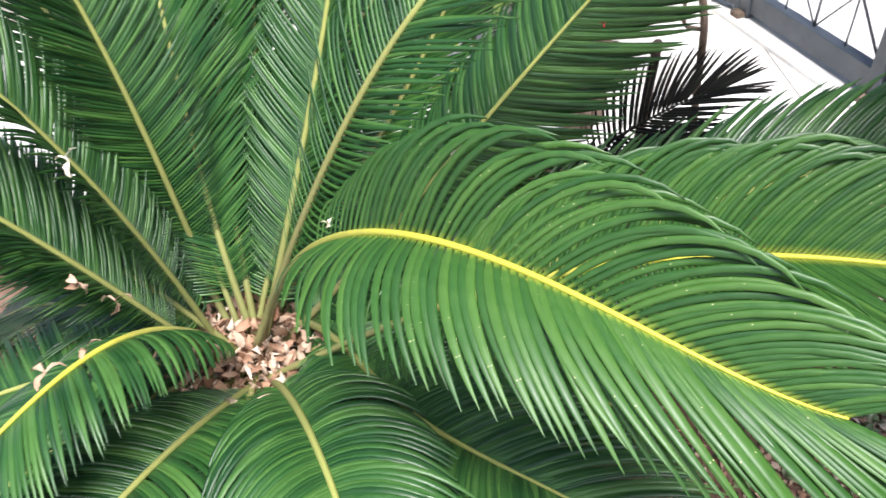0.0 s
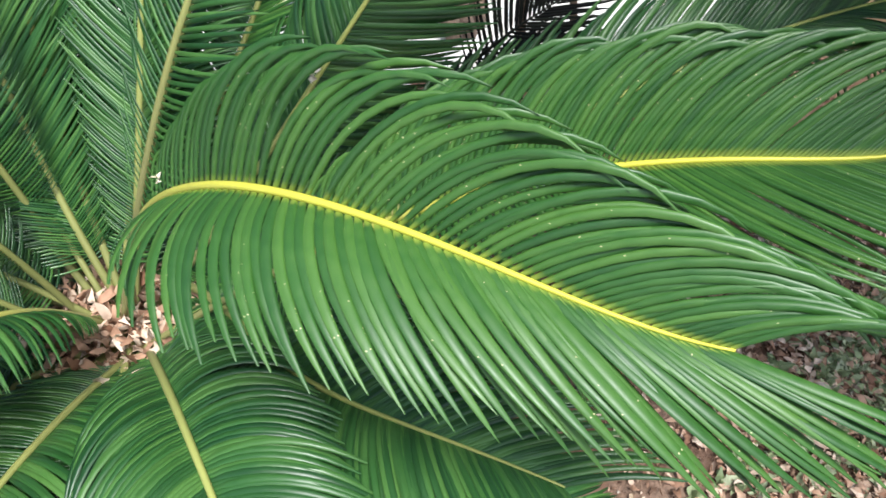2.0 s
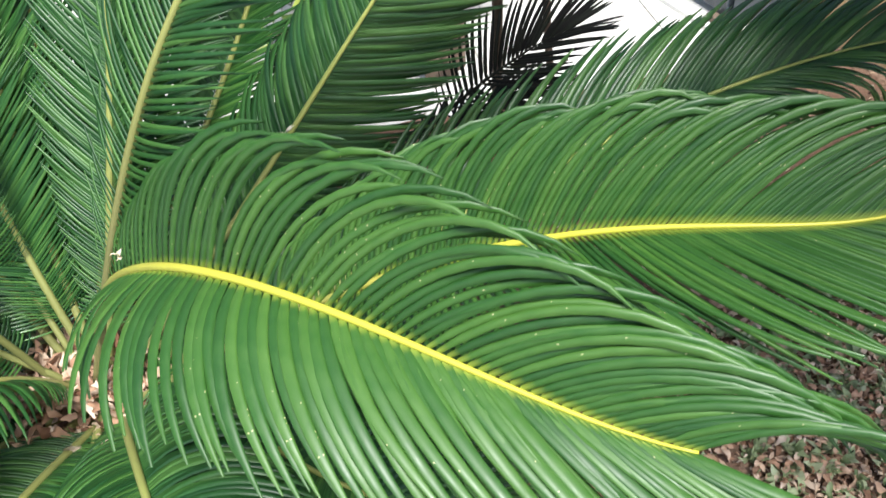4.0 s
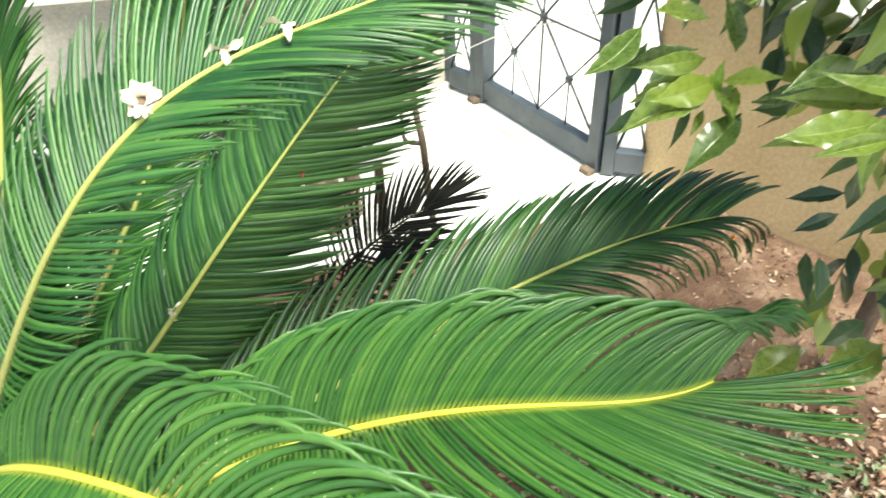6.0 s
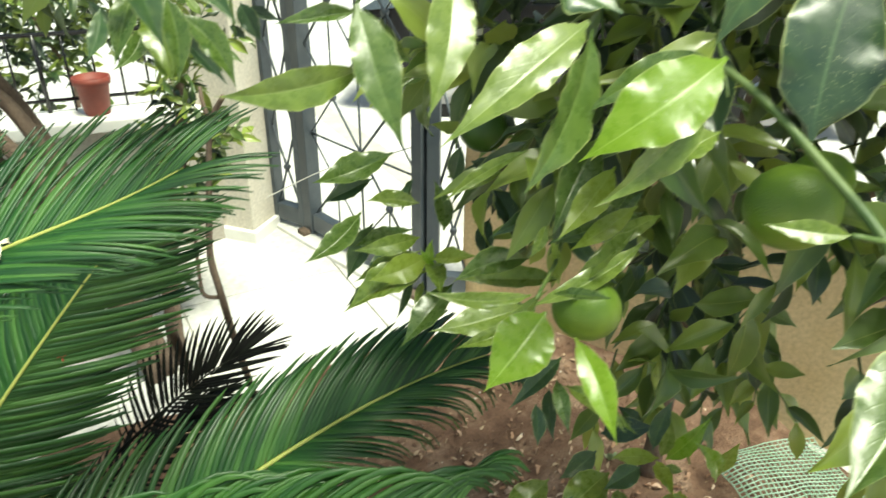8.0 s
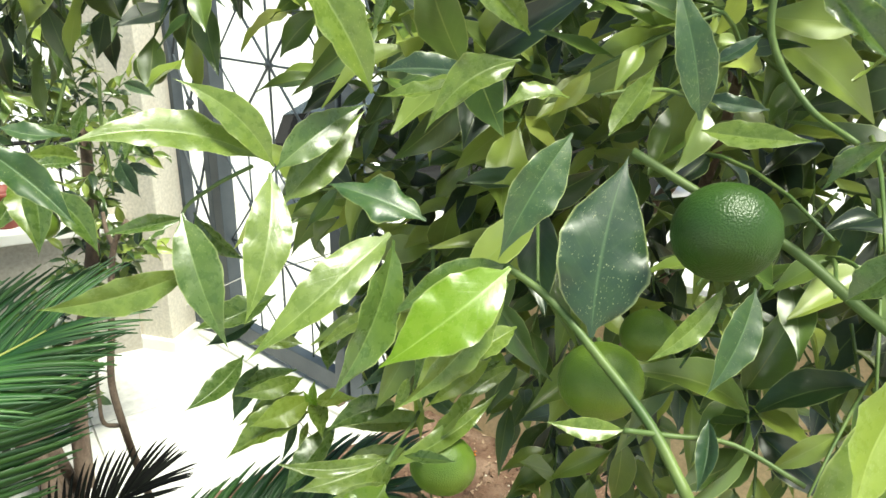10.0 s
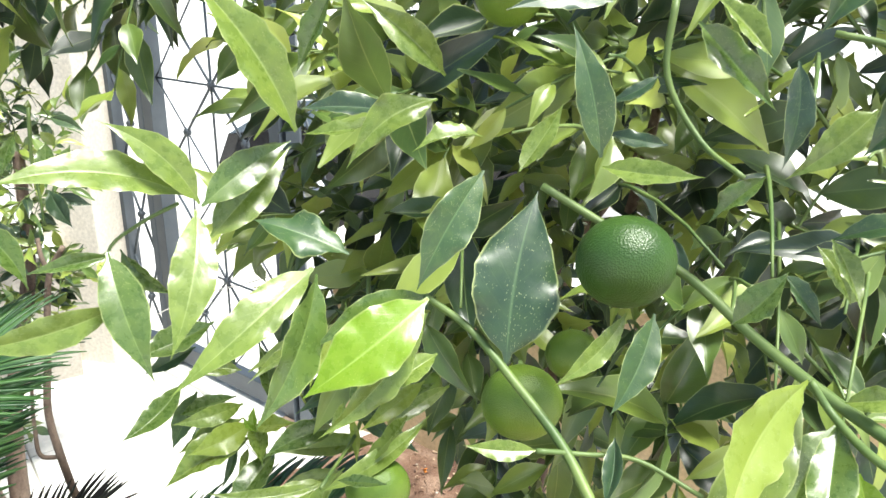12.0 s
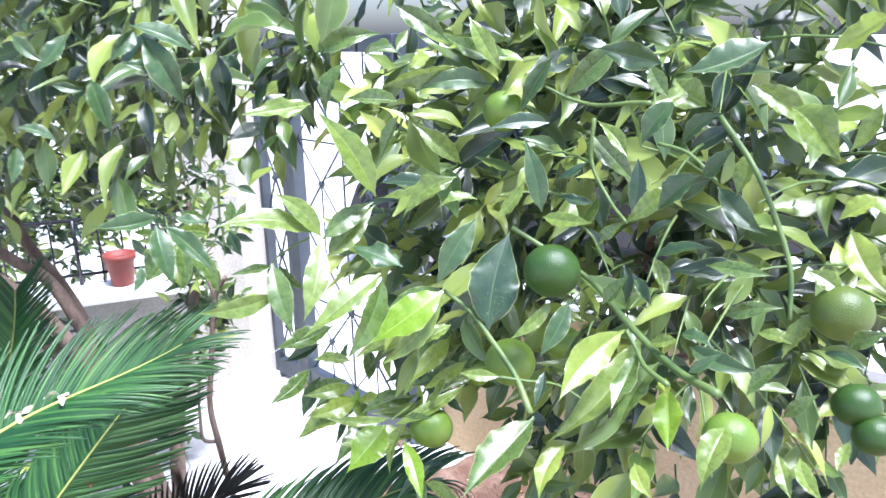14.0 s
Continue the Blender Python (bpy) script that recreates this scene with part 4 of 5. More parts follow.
leaf((0.863, 0.509, 1.890), (0.802, 0.555, 1.891), 0.3, 0.15)
leaf((0.856, 0.500, 1.886), (0.797, 0.542, 1.874), 0.25, 0.75)
leaf((0.953, 0.510, 2.014), (0.860, 0.550, 2.008), 0.34, 0.25)
leaf((0.908, 0.531, 2.037), (0.817, 0.573, 2.013), 0.33, 0.75)
leaf((0.848, 0.579, 1.994), (0.779, 0.601, 2.000), 0.34, 0.6)
leaf((0.842, 0.569, 1.976), (0.817, 0.585, 1.913), 0.36, 0.55)
leaf((0.787, 0.608, 2.046), (0.762, 0.628, 1.974), 0.4, 0.5)
leaf((0.884, 0.476, 1.920), (0.829, 0.508, 1.974), 0.33, 0.85)
leaf((0.948, 0.378, 1.976), (0.881, 0.411, 1.969), 0.28, 0.15)
leaf((0.975, 0.410, 2.050), (0.945, 0.437, 1.981), 0.3, 0.4)
leaf((0.977, 0.276, 1.947), (0.965, 0.316, 1.984), 0.34, 0.7)
leaf((0.977, 0.250, 2.044), (0.989, 0.231, 2.011), 0.5, 0.5)
leaf((0.991, 0.226, 2.009), (0.964, 0.244, 1.962), 0.5, 0.35)
leaf((0.969, 0.168, 1.943), (0.953, 0.204, 1.902), 0.6, 0.25)
leaf((0.978, 0.211, 1.924), (0.939, 0.237, 1.884), 0.4, 0.7)
leaf((0.977, 0.259, 1.946), (0.965, 0.252, 1.882), 0.3, 0.1)
leaf((0.970, 0.166, 1.941), (0.969, 0.129, 1.975), 0.4, 0.45)
leaf((0.960, 0.158, 2.009), (0.953, 0.193, 2.034), 0.75, 0.7)
leaf((0.979, 0.202, 1.967), (0.983, 0.153, 2.003), 0.32, 0.4)
leaf((0.965, 0.215, 1.850), (0.954, 0.187, 1.816), 0.34, 0.9)
leaf((0.965, 0.214, 1.850), (0.989, 0.159, 1.870), 0.28, 0.45)
leaf((0.956, 0.234, 1.824), (0.959, 0.207, 1.798), 0.4, 0.4)
leaf((0.926, 0.175, 1.775), (0.936, 0.147, 1.789), 0.5, 0.75)
leaf((0.938, 0.148, 1.793), (0.941, 0.109, 1.792), 0.42, 0.3)
leaf((0.895, 0.125, 1.767), (0.877, 0.101, 1.763), 0.5, 0.95)
leaf((0.908, 0.108, 1.776), (0.929, 0.089, 1.799), 0.34, 0.3)
leaf((0.961, 0.258, 1.879), (0.943, 0.282, 1.844), 0.4, 0.5)
leaf((1.001, 0.371, 1.925), (0.973, 0.397, 1.903), 0.3, 0.2)
leaf((1.001, 0.356, 1.876), (0.978, 0.400, 1.881), 0.3, 0.2)
leaf((0.879, 0.895, 1.370), (0.752, 0.893, 1.341), 0.4, 0.75)
leaf((0.874, 0.902, 1.401), (0.781, 0.928, 1.362), 0.38, 0.8)
leaf((0.876, 0.926, 1.424), (0.811, 0.987, 1.385), 0.32, 0.55)
leaf((0.873, 0.981, 1.521), (0.752, 0.983, 1.498), 0.4, 0.6)
leaf((0.811, 0.957, 1.453), (0.714, 0.928, 1.411), 0.36, 0.65)
leaf((0.889, 0.933, 1.459), (0.814, 0.950, 1.471), 0.36, 0.7)
leaf((0.898, 0.850, 1.368), (0.800, 0.817, 1.315), 0.38, 0.6)
leaf((0.879, 0.872, 1.403), (0.911, 0.805, 1.431), 0.34, 0.95)
leaf((0.911, 0.900, 1.425), (0.933, 0.973, 1.474), 0.36, 0.55)
leaf((0.851, 1.005, 1.477), (0.777, 1.022, 1.447), 0.36, 0.3)
leaf((0.840, 0.985, 1.416), (0.795, 0.990, 1.327), 0.4, 0.25)
leaf((0.842, 0.945, 1.343), (0.790, 0.983, 1.288), 0.34, 0.25)
leaf((0.915, 0.856, 1.377), (0.975, 0.789, 1.434), 0.26, 0.6)
leaf((0.884, 0.888, 1.388), (0.860, 0.814, 1.376), 0.42, 0.8)
leaf((0.996, 0.970, 1.491), (1.061, 0.942, 1.461), 0.6, 0.05)
leaf((1.020, 0.946, 1.450), (1.031, 0.887, 1.382), 0.6, 0.05)
leaf((1.010, 0.963, 1.469), (0.996, 0.954, 1.394), 0.5, 0.1)
leaf((1.011, 0.934, 1.408), (0.989, 0.906, 1.348), 0.5, 0.2)
leaf((0.983, 0.976, 1.514), (0.969, 0.977, 1.455), 0.5, 0.3)
leaf((0.900, 0.973, 1.480), (0.877, 0.968, 1.432), 0.4, 0.35)
leaf((1.006, 0.760, 1.284), (0.953, 0.799, 1.263), 0.4, 0.15)
leaf((0.996, 0.751, 1.261), (0.951, 0.770, 1.230), 0.4, 0.2)
leaf((0.969, 0.734, 1.213), (0.952, 0.700, 1.167), 0.4, 0.4)
# the sprout's bright leaves: light the crown blocks is put into their tone
leaf((1.073, 0.499, 1.168), (1.076, 0.406, 1.233), 0.49, 1.00, face=(-0.20, -0.77, 0.80), fold=0.35, wave=0.06)
leaf((1.107, 0.574, 1.123), (1.049, 0.507, 1.121), 0.59, 0.95, face=(-0.42, -0.78, 0.80), fold=0.37, wave=0.05)
leaf((1.084, 0.685, 1.069), (0.968, 0.665, 1.038), 0.49, 0.80, face=(-0.17, -0.36, 0.80), fold=0.34, wave=0.08)
leaf((1.126, 0.648, 1.127), (1.172, 0.667, 1.189), 0.4, 0.3, face=(-0.36, -0.40, 0.80), fold=0.29, wave=0.08)
leaf((1.102, 0.731, 1.102), (1.156, 0.670, 1.141), 0.5, 0.2, face=(-0.07, -0.75, 0.80), fold=0.23, wave=0.03)
leaf((1.098, 0.731, 1.068), (1.027, 0.732, 1.040), 0.5, 0.25, face=(-0.02, -0.58, 0.80), fold=0.33, wave=0.04)
leaf((1.116, 0.656, 1.092), (1.041, 0.653, 1.084), 0.5, 0.25, face=(-0.30, -0.61, 0.80), fold=0.27, wave=0.06)
leaf((1.084, 0.664, 1.054), (1.032, 0.604, 1.047), 0.46, 0.80, face=(-0.25, -0.35, 0.80), fold=0.34, wave=0.08)
leaf((1.034, 0.762, 1.010), (0.930, 0.748, 0.987), 0.57, 0.70, face=(-0.09, -0.30, 0.80), fold=0.33, wave=0.03)
leaf((1.095, 0.640, 1.049), (1.027, 0.594, 1.038), 0.30, 1.00, face=(-0.08, -0.32, 0.80), fold=0.38, wave=0.05)
leaf((1.148, 0.687, 1.130), (1.128, 0.734, 1.145), 0.45, 0.35, face=(-0.17, -0.69, 0.80), fold=0.37, wave=0.05)
leaf((1.109, 0.872, 1.085), (1.071, 0.801, 1.039), 0.3, 0.45, face=(-0.43, -0.77, 0.80), fold=0.37, wave=0.08)
leaf((0.960, 0.698, 1.438), (0.848, 0.757, 1.438), 0.24, 0.8)
leaf((0.929, 0.702, 1.400), (0.834, 0.746, 1.385), 0.24, 0.75)
leaf((0.843, 0.494, 1.559), (0.820, 0.546, 1.542), 0.25, 0.6)
leaf((0.768, 0.486, 1.574), (0.701, 0.467, 1.534), 0.66, 1.2, face=(-0.3, -0.6, 0.75), fold=0.3, arch=0.05, side=0.02, wave=0.06, twist=0.1)
leaf((0.787, 0.470, 1.553), (0.779, 0.402, 1.500), 0.3, 1.2, face=(-0.45, -0.5, 0.75), fold=0.35, arch=0.06, side=0.03, wave=0.04, twist=0.2)
leaf((0.863, 0.558, 1.412), (0.885, 0.474, 1.404), 0.24, 0.85)
leaf((0.900, 0.612, 1.399), (0.829, 0.610, 1.354), 0.26, 0.45)
leaf((0.879, 0.513, 1.607), (0.849, 0.567, 1.522), 0.2, 0.75)
leaf((0.863, 0.603, 1.502), (0.814, 0.587, 1.420), 0.25, 0.8)
leaf((0.587, 0.882, 1.765), (0.581, 0.853, 1.685), 0.34, 0.5)
leaf((0.594, 0.878, 1.749), (0.635, 0.844, 1.677), 0.34, 0.5)
leaf((0.570, 0.904, 1.765), (0.523, 0.897, 1.773), 0.34, 0.5)
leaf((0.568, 0.925, 1.770), (0.531, 0.901, 1.697), 0.34, 0.5)
leaf((0.636, 0.897, 1.767), (0.583, 0.893, 1.770), 0.34, 0.5)
leaf((0.709, 0.919, 1.808), (0.682, 0.907, 1.756), 0.34, 0.5)
leaf((0.665, 0.980, 1.814), (0.644, 0.968, 1.770), 0.34, 0.5)
leaf((0.718, 1.064, 1.750), (0.748, 1.042, 1.724), 0.34, 0.5)
leaf((0.944, 0.165, 1.727), (0.912, 0.128, 1.681), 0.5, 1.2)
leaf((0.952, 0.212, 1.763), (0.821, 0.208, 1.676), 0.25, 0.9)
leaf((0.952, 0.185, 1.745), (0.888, 0.174, 1.686), 0.36, 0.6)
leaf((0.984, 0.175, 1.759), (1.009, 0.104, 1.754), 0.32, 0.3)
leaf((1.014, 0.041, 1.912), (1.003, -0.006, 1.868), 0.42, 1.0)
leaf((1.028, 0.030, 1.940), (1.009, 0.052, 1.917), 0.6, 1.0)
leaf((1.034, 0.053, 1.846), (1.021, 0.083, 1.863), 0.6, 0.85)
leaf((0.921, 0.019, 1.736), (0.900, -0.012, 1.717), 0.32, 0.8)
leaf((0.923, 0.001, 1.742), (0.907, -0.034, 1.727), 0.36, 0.8)
leaf((0.902, 0.057, 1.749), (0.856, 0.040, 1.709), 0.45, 0.9)
leaf((0.957, -0.018, 1.757), (0.935, -0.023, 1.738), 0.36, 0.7)
leaf((1.022, 0.055, 1.790), (1.030, 0.015, 1.785), 0.36, 0.25)
leaf((0.970, 0.052, 1.740), (0.987, 0.030, 1.769), 0.32, 0.5)
leaf((0.976, 0.227, 1.840), (0.974, 0.200, 1.811), 0.5, 0.8)
leaf((0.842, 0.252, 1.679), (0.735, 0.228, 1.630), 0.4, 0.6)
leaf((0.880, 0.286, 1.710), (0.854, 0.270, 1.677), 0.34, 0.2)
leaf((0.886, 0.145, 1.669), (0.881, 0.113, 1.648), 0.5, 1.0)
leaf((0.850, 0.208, 1.667), (0.800, 0.185, 1.630), 0.42, 0.95)
leaf((1.002, 0.129, 2.065), (0.938, 0.171, 2.040), 0.42, 0.3)
leaf((0.969, 0.226, 2.046), (0.921, 0.271, 2.062), 0.45, 0.35)
leaf((0.996, 0.098, 2.011), (1.008, 0.052, 1.966), 0.55, 0.85)
leaf((0.999, 0.025, 2.085), (0.994, 0.070, 2.056), 0.5, 1.0)
leaf((1.007, 0.142, 1.965), (0.987, 0.139, 1.925), 0.5, 0.7)
leaf((0.993, 0.138, 2.028), (1.022, 0.092, 1.988), 0.4, 0.8)
leaf((0.993, 0.165, 1.930), (1.008, 0.114, 1.889), 0.4, 0.4)
leaf((1.033, 0.042, 2.017), (1.019, 0.056, 1.975), 0.4, 0.9)
leaf((0.998, 0.175, 1.846), (1.029, 0.118, 1.845), 0.3, 0.6)
leaf((0.999, 0.149, 1.799), (1.029, 0.102, 1.817), 0.32, 0.5)
leaf((1.033, 0.076, 1.817), (0.998, 0.080, 1.777), 0.4, 0.7)
leaf((1.000, 0.109, 1.795), (1.020, 0.074, 1.786), 0.4, 0.8)
leaf((0.964, 0.087, 1.748), (0.997, 0.068, 1.782), 0.3, 0.6)
leaf((1.010, 0.026, 1.807), (1.014, -0.006, 1.834), 0.4, 0.5)
leaf((0.908, 0.405, 2.052), (0.837, 0.437, 2.079), 0.35, 0.6)
leaf((0.954, 0.357, 2.008), (1.006, 0.316, 2.075), 0.35, 0.5)
leaf((0.970, 0.325, 1.965), (0.996, 0.276, 1.912), 0.35, 0.6)
leaf((0.865, 0.421, 2.096), (0.897, 0.400, 2.034), 0.35, 0.7)
leaf((0.805, 0.486, 2.111), (0.863, 0.457, 2.066), 0.36, 0.6)
leaf((0.750, 0.617, 2.058), (0.829, 0.575, 2.081), 0.32, 0.6)
leaf((0.583, 0.729, 2.043), (0.522, 0.726, 2.052), 0.38, 0.45)
leaf((0.554, 0.733, 2.086), (0.596, 0.714, 1.991), 0.38, 0.45)
leaf((0.548, 0.734, 2.094), (0.508, 0.728, 2.049), 0.38, 0.45)
leaf((0.542, 0.734, 2.097), (0.619, 0.713, 2.060), 0.38, 0.45)
leaf((0.489, 0.788, 2.030), (0.506, 0.772, 1.954), 0.38, 0.45)
leaf((0.397, 0.686, 1.982), (0.438, 0.674, 1.960), 0.38, 0.45)
leaf((0.393, 0.683, 1.959), (0.381, 0.667, 1.915), 0.38, 0.45)
leaf((0.542, 0.710, 1.847), (0.458, 0.705, 1.846), 0.38, 0.45)
leaf((0.534, 0.679, 1.843), (0.544, 0.645, 1.763), 0.38, 0.45)
leaf((0.545, 0.687, 1.839), (0.598, 0.652, 1.776), 0.38, 0.45)
leaf((0.564, 0.707, 1.845), (0.608, 0.688, 1.838), 0.38, 0.45)
leaf((0.512, 0.698, 1.787), (0.495, 0.679, 1.755), 0.38, 0.45)
leaf((0.681, 0.843, 1.852), (0.707, 0.824, 1.838), 0.38, 0.45)
leaf((0.442, 0.889, 2.020), (0.484, 0.878, 2.010), 0.38, 0.45)
leaf((0.474, 0.890, 2.090), (0.423, 0.880, 2.037), 0.38, 0.45)
leaf((0.406, 0.790, 2.089), (0.439, 0.781, 2.053), 0.38, 0.45)
leaf((0.574, 0.983, 1.754), (0.526, 0.968, 1.772), 0.4, 0.6)
leaf((0.649, 0.974, 1.751), (0.586, 0.944, 1.768), 0.32, 0.7)
leaf((0.654, 0.996, 1.766), (0.606, 0.986, 1.789), 0.3, 0.6)
leaf((0.578, 0.981, 1.741), (0.585, 0.910, 1.668), 0.36, 0.75)
leaf((0.605, 0.994, 1.720), (0.656, 0.968, 1.645), 0.36, 0.2)
leaf((0.575, 0.996, 1.716), (0.532, 0.968, 1.678), 0.4, 0.55)
leaf((0.589, 1.024, 1.765), (0.557, 1.018, 1.776), 0.4, 0.4)
leaf((0.691, 0.954, 1.807), (0.680, 0.928, 1.757), 0.4, 0.65)
leaf((0.692, 1.068, 1.741), (0.746, 1.055, 1.737), 0.4, 0.08)
leaf((0.704, 1.062, 1.724), (0.721, 1.038, 1.676), 0.5, 0.05)
leaf((0.713, 1.059, 1.718), (0.751, 1.047, 1.700), 0.4, 0.1)
leaf((0.686, 1.060, 1.697), (0.706, 1.052, 1.679), 0.5, 0.15)
leaf((0.730, 1.060, 1.743), (0.747, 1.051, 1.719), 0.5, 0.1)
leaf((0.558, 1.029, 1.723), (0.592, 1.008, 1.730), 0.4, 0.4)
leaf((0.630, 1.030, 1.761), (0.594, 1.019, 1.734), 0.4, 0.45)
leaf((0.633, 1.038, 1.700), (0.656, 1.028, 1.672), 0.4, 0.2)
leaf((0.556, 1.050, 1.787), (0.587, 1.037, 1.778), 0.4, 0.3)
leaf((0.530, 1.054, 1.739), (0.554, 1.035, 1.699), 0.36, 0.35)
branch([(0.655, 1.035, 1.833), (0.634, 1.013, 1.788), (0.612, 1.000, 1.755), (0.584, 0.989, 1.734), (0.573, 0.996, 1.715)], 0.0026, 0.0018, parent=tree)
branch([(0.699, 1.078, 1.829), (0.692, 1.072, 1.764), (0.693, 1.065, 1.724), (0.691, 1.055, 1.680)], 0.0026, 0.0018, parent=tree)

leaf((0.800, 0.547, 1.546), (0.707, 0.578, 1.561), 0.17, 0.85, side=0.08, fold=0.6)
leaf((0.812, 0.555, 1.528), (0.936, 0.548, 1.572), 0.17, 0.85, side=-0.07, fold=0.6)
leaf((0.873, 0.616, 1.548), (0.993, 0.614, 1.556), 0.26, 0.6)
leaf((0.970, 0.671, 1.626), (0.881, 0.625, 1.548), 0.36, 0.6, twist=0.1)
leaf((0.916, 0.723, 1.603), (0.818, 0.739, 1.554), 0.17, 0.8, side=-0.06)
leaf((0.914, 0.704, 1.476), (0.819, 0.717, 1.463), 0.36, 0.6)
leaf((0.857, 0.626, 1.473), (0.747, 0.639, 1.468), 0.34, 0.8, side=0.04, fold=0.3)
leaf((0.828, 0.591, 1.477), (0.756, 0.606, 1.464), 0.26, 0.7)
leaf((0.845, 0.530, 1.435), (0.870, 0.475, 1.411), 0.27, 0.85)
leaf((0.855, 0.565, 1.418), (0.843, 0.522, 1.383), 0.32, 0.6)
leaf((0.958, 0.701, 1.544), (0.857, 0.706, 1.515), 0.25, 0.35)
leaf((0.993, 0.708, 1.541), (0.940, 0.755, 1.612), 0.3, 0.25)
leaf((1.033, 0.652, 1.586), (0.955, 0.637, 1.524), 0.3, 0.5)
leaf((0.936, 0.637, 1.509), (0.957, 0.596, 1.484), 0.35, 0.4)
leaf((0.879, 0.886, 1.400), (0.784, 0.882, 1.388), 0.42, 0.95, face=(-0.5, -0.75, 0.45), fold=0.25, wave=0.04)
leaf((0.879, 0.913, 1.417), (0.778, 0.920, 1.417), 0.3, 0.8, face=(-0.5, -0.75, 0.45), fold=0.3, wave=0.04)
leaf((0.881, 0.875, 1.388), (0.884, 0.882, 1.428), 0.35, 1.2, face=(-0.5, -0.75, 0.45), fold=0.5, wave=0.04)
leaf((0.883, 0.873, 1.386), (0.867, 0.888, 1.415), 0.35, 1.2, face=(-0.5, -0.75, 0.45), fold=0.5, wave=0.04)
leaf((0.884, 0.872, 1.385), (0.894, 0.864, 1.409), 0.3, 1.2, face=(-0.5, -0.75, 0.45), fold=0.5, wave=0.04)
leaf((0.881, 0.871, 1.383), (0.880, 0.843, 1.364), 0.34, 0.6, face=(-0.5, -0.75, 0.45), fold=0.5, wave=0.04)
leaf((0.860, 0.902, 1.367), (0.823, 0.879, 1.314), 0.2, 0.3, face=(-0.5, -0.75, 0.45), fold=0.5, wave=0.04)
leaf((0.874, 0.891, 1.358), (0.848, 0.874, 1.331), 0.3, 0.7, face=(-0.5, -0.75, 0.45), fold=0.5, wave=0.04)
leaf((0.853, 0.942, 1.398), (0.796, 0.930, 1.354), 0.34, 0.4, face=(-0.5, -0.75, 0.45), fold=0.4, wave=0.04)
leaf((0.985, 0.861, 1.365), (0.913, 0.853, 1.368), 0.4, 0.35, face=(-0.5, -0.75, 0.45), fold=0.3, wave=0.04)
# more sprout leaves, paler tones again standing in for blocked light
leaf((1.101, 0.615, 1.151), (1.018, 0.625, 1.182), 0.28, 0.95, face=(-0.35, -0.5, 0.8), fold=0.3, wave=0.05)
leaf((1.104, 0.615, 1.153), (1.104, 0.610, 1.224), 0.28, 0.7, face=(-0.35, -0.5, 0.8), fold=0.5, wave=0.05)
leaf((1.110, 0.610, 1.149), (1.143, 0.577, 1.242), 0.27, 1.2, face=(-0.35, -0.5, 0.8), fold=0.4, wave=0.05)
leaf((1.097, 0.615, 1.148), (1.061, 0.547, 1.156), 0.3, 0.95, face=(-0.35, -0.5, 0.8), fold=0.4, wave=0.05)
leaf((1.142, 0.551, 1.144), (1.087, 0.561, 1.236), 0.33, 1.2, face=(-0.35, -0.5, 0.8), fold=0.3, wave=0.05)
leaf((1.148, 0.554, 1.154), (1.144, 0.531, 1.232), 0.3, 0.95, face=(-0.35, -0.5, 0.8), fold=0.3, wave=0.05)
leaf((1.098, 0.562, 1.128), (1.017, 0.497, 1.145), 0.4, 0.95, face=(-0.35, -0.5, 0.8), fold=0.3, wave=0.05)
leaf((1.120, 0.587, 1.142), (1.088, 0.599, 1.156), 0.4, 0.7, face=(-0.35, -0.5, 0.8), fold=0.3, wave=0.05)
leaf((0.955, 0.587, 1.583), (0.867, 0.581, 1.557), 0.26, 0.95, face=(-0.55, -0.65, 0.5), fold=0.3, wave=0.04)
leaf((0.989, 0.586, 1.565), (0.894, 0.583, 1.539), 0.2, 0.8, face=(-0.55, -0.65, 0.5), fold=0.3, wave=0.04)
leaf((0.931, 0.601, 1.624), (0.847, 0.576, 1.575), 0.34, 0.95, face=(-0.55, -0.65, 0.5), fold=0.3, wave=0.04)
leaf((0.829, 0.560, 1.687), (0.797, 0.546, 1.648), 0.26, 0.95, face=(-0.55, -0.65, 0.5), fold=0.2, wave=0.04)
leaf((0.924, 0.696, 1.644), (0.910, 0.657, 1.580), 0.15, 0.8, face=(-0.55, -0.65, 0.5), fold=0.4, wave=0.04)
leaf((0.890, 0.620, 1.553), (0.921, 0.584, 1.521), 0.36, 0.45, face=(-0.55, -0.65, 0.5), fold=0.3, wave=0.04)
leaf((0.889, 0.646, 1.552), (0.862, 0.636, 1.522), 0.34, 0.9, face=(-0.55, -0.65, 0.5), fold=0.4, wave=0.04)
leaf((0.890, 0.637, 1.541), (0.876, 0.601, 1.500), 0.2, 0.95, face=(-0.55, -0.65, 0.5), fold=0.4, wave=0.04)

foliage_pieces, shoot_pieces, twig_pieces = [], [], []


FACE, INWARD = Vector((0.93, 0.34, 1.8)), Vector((0.62, 0.77, -0.15))


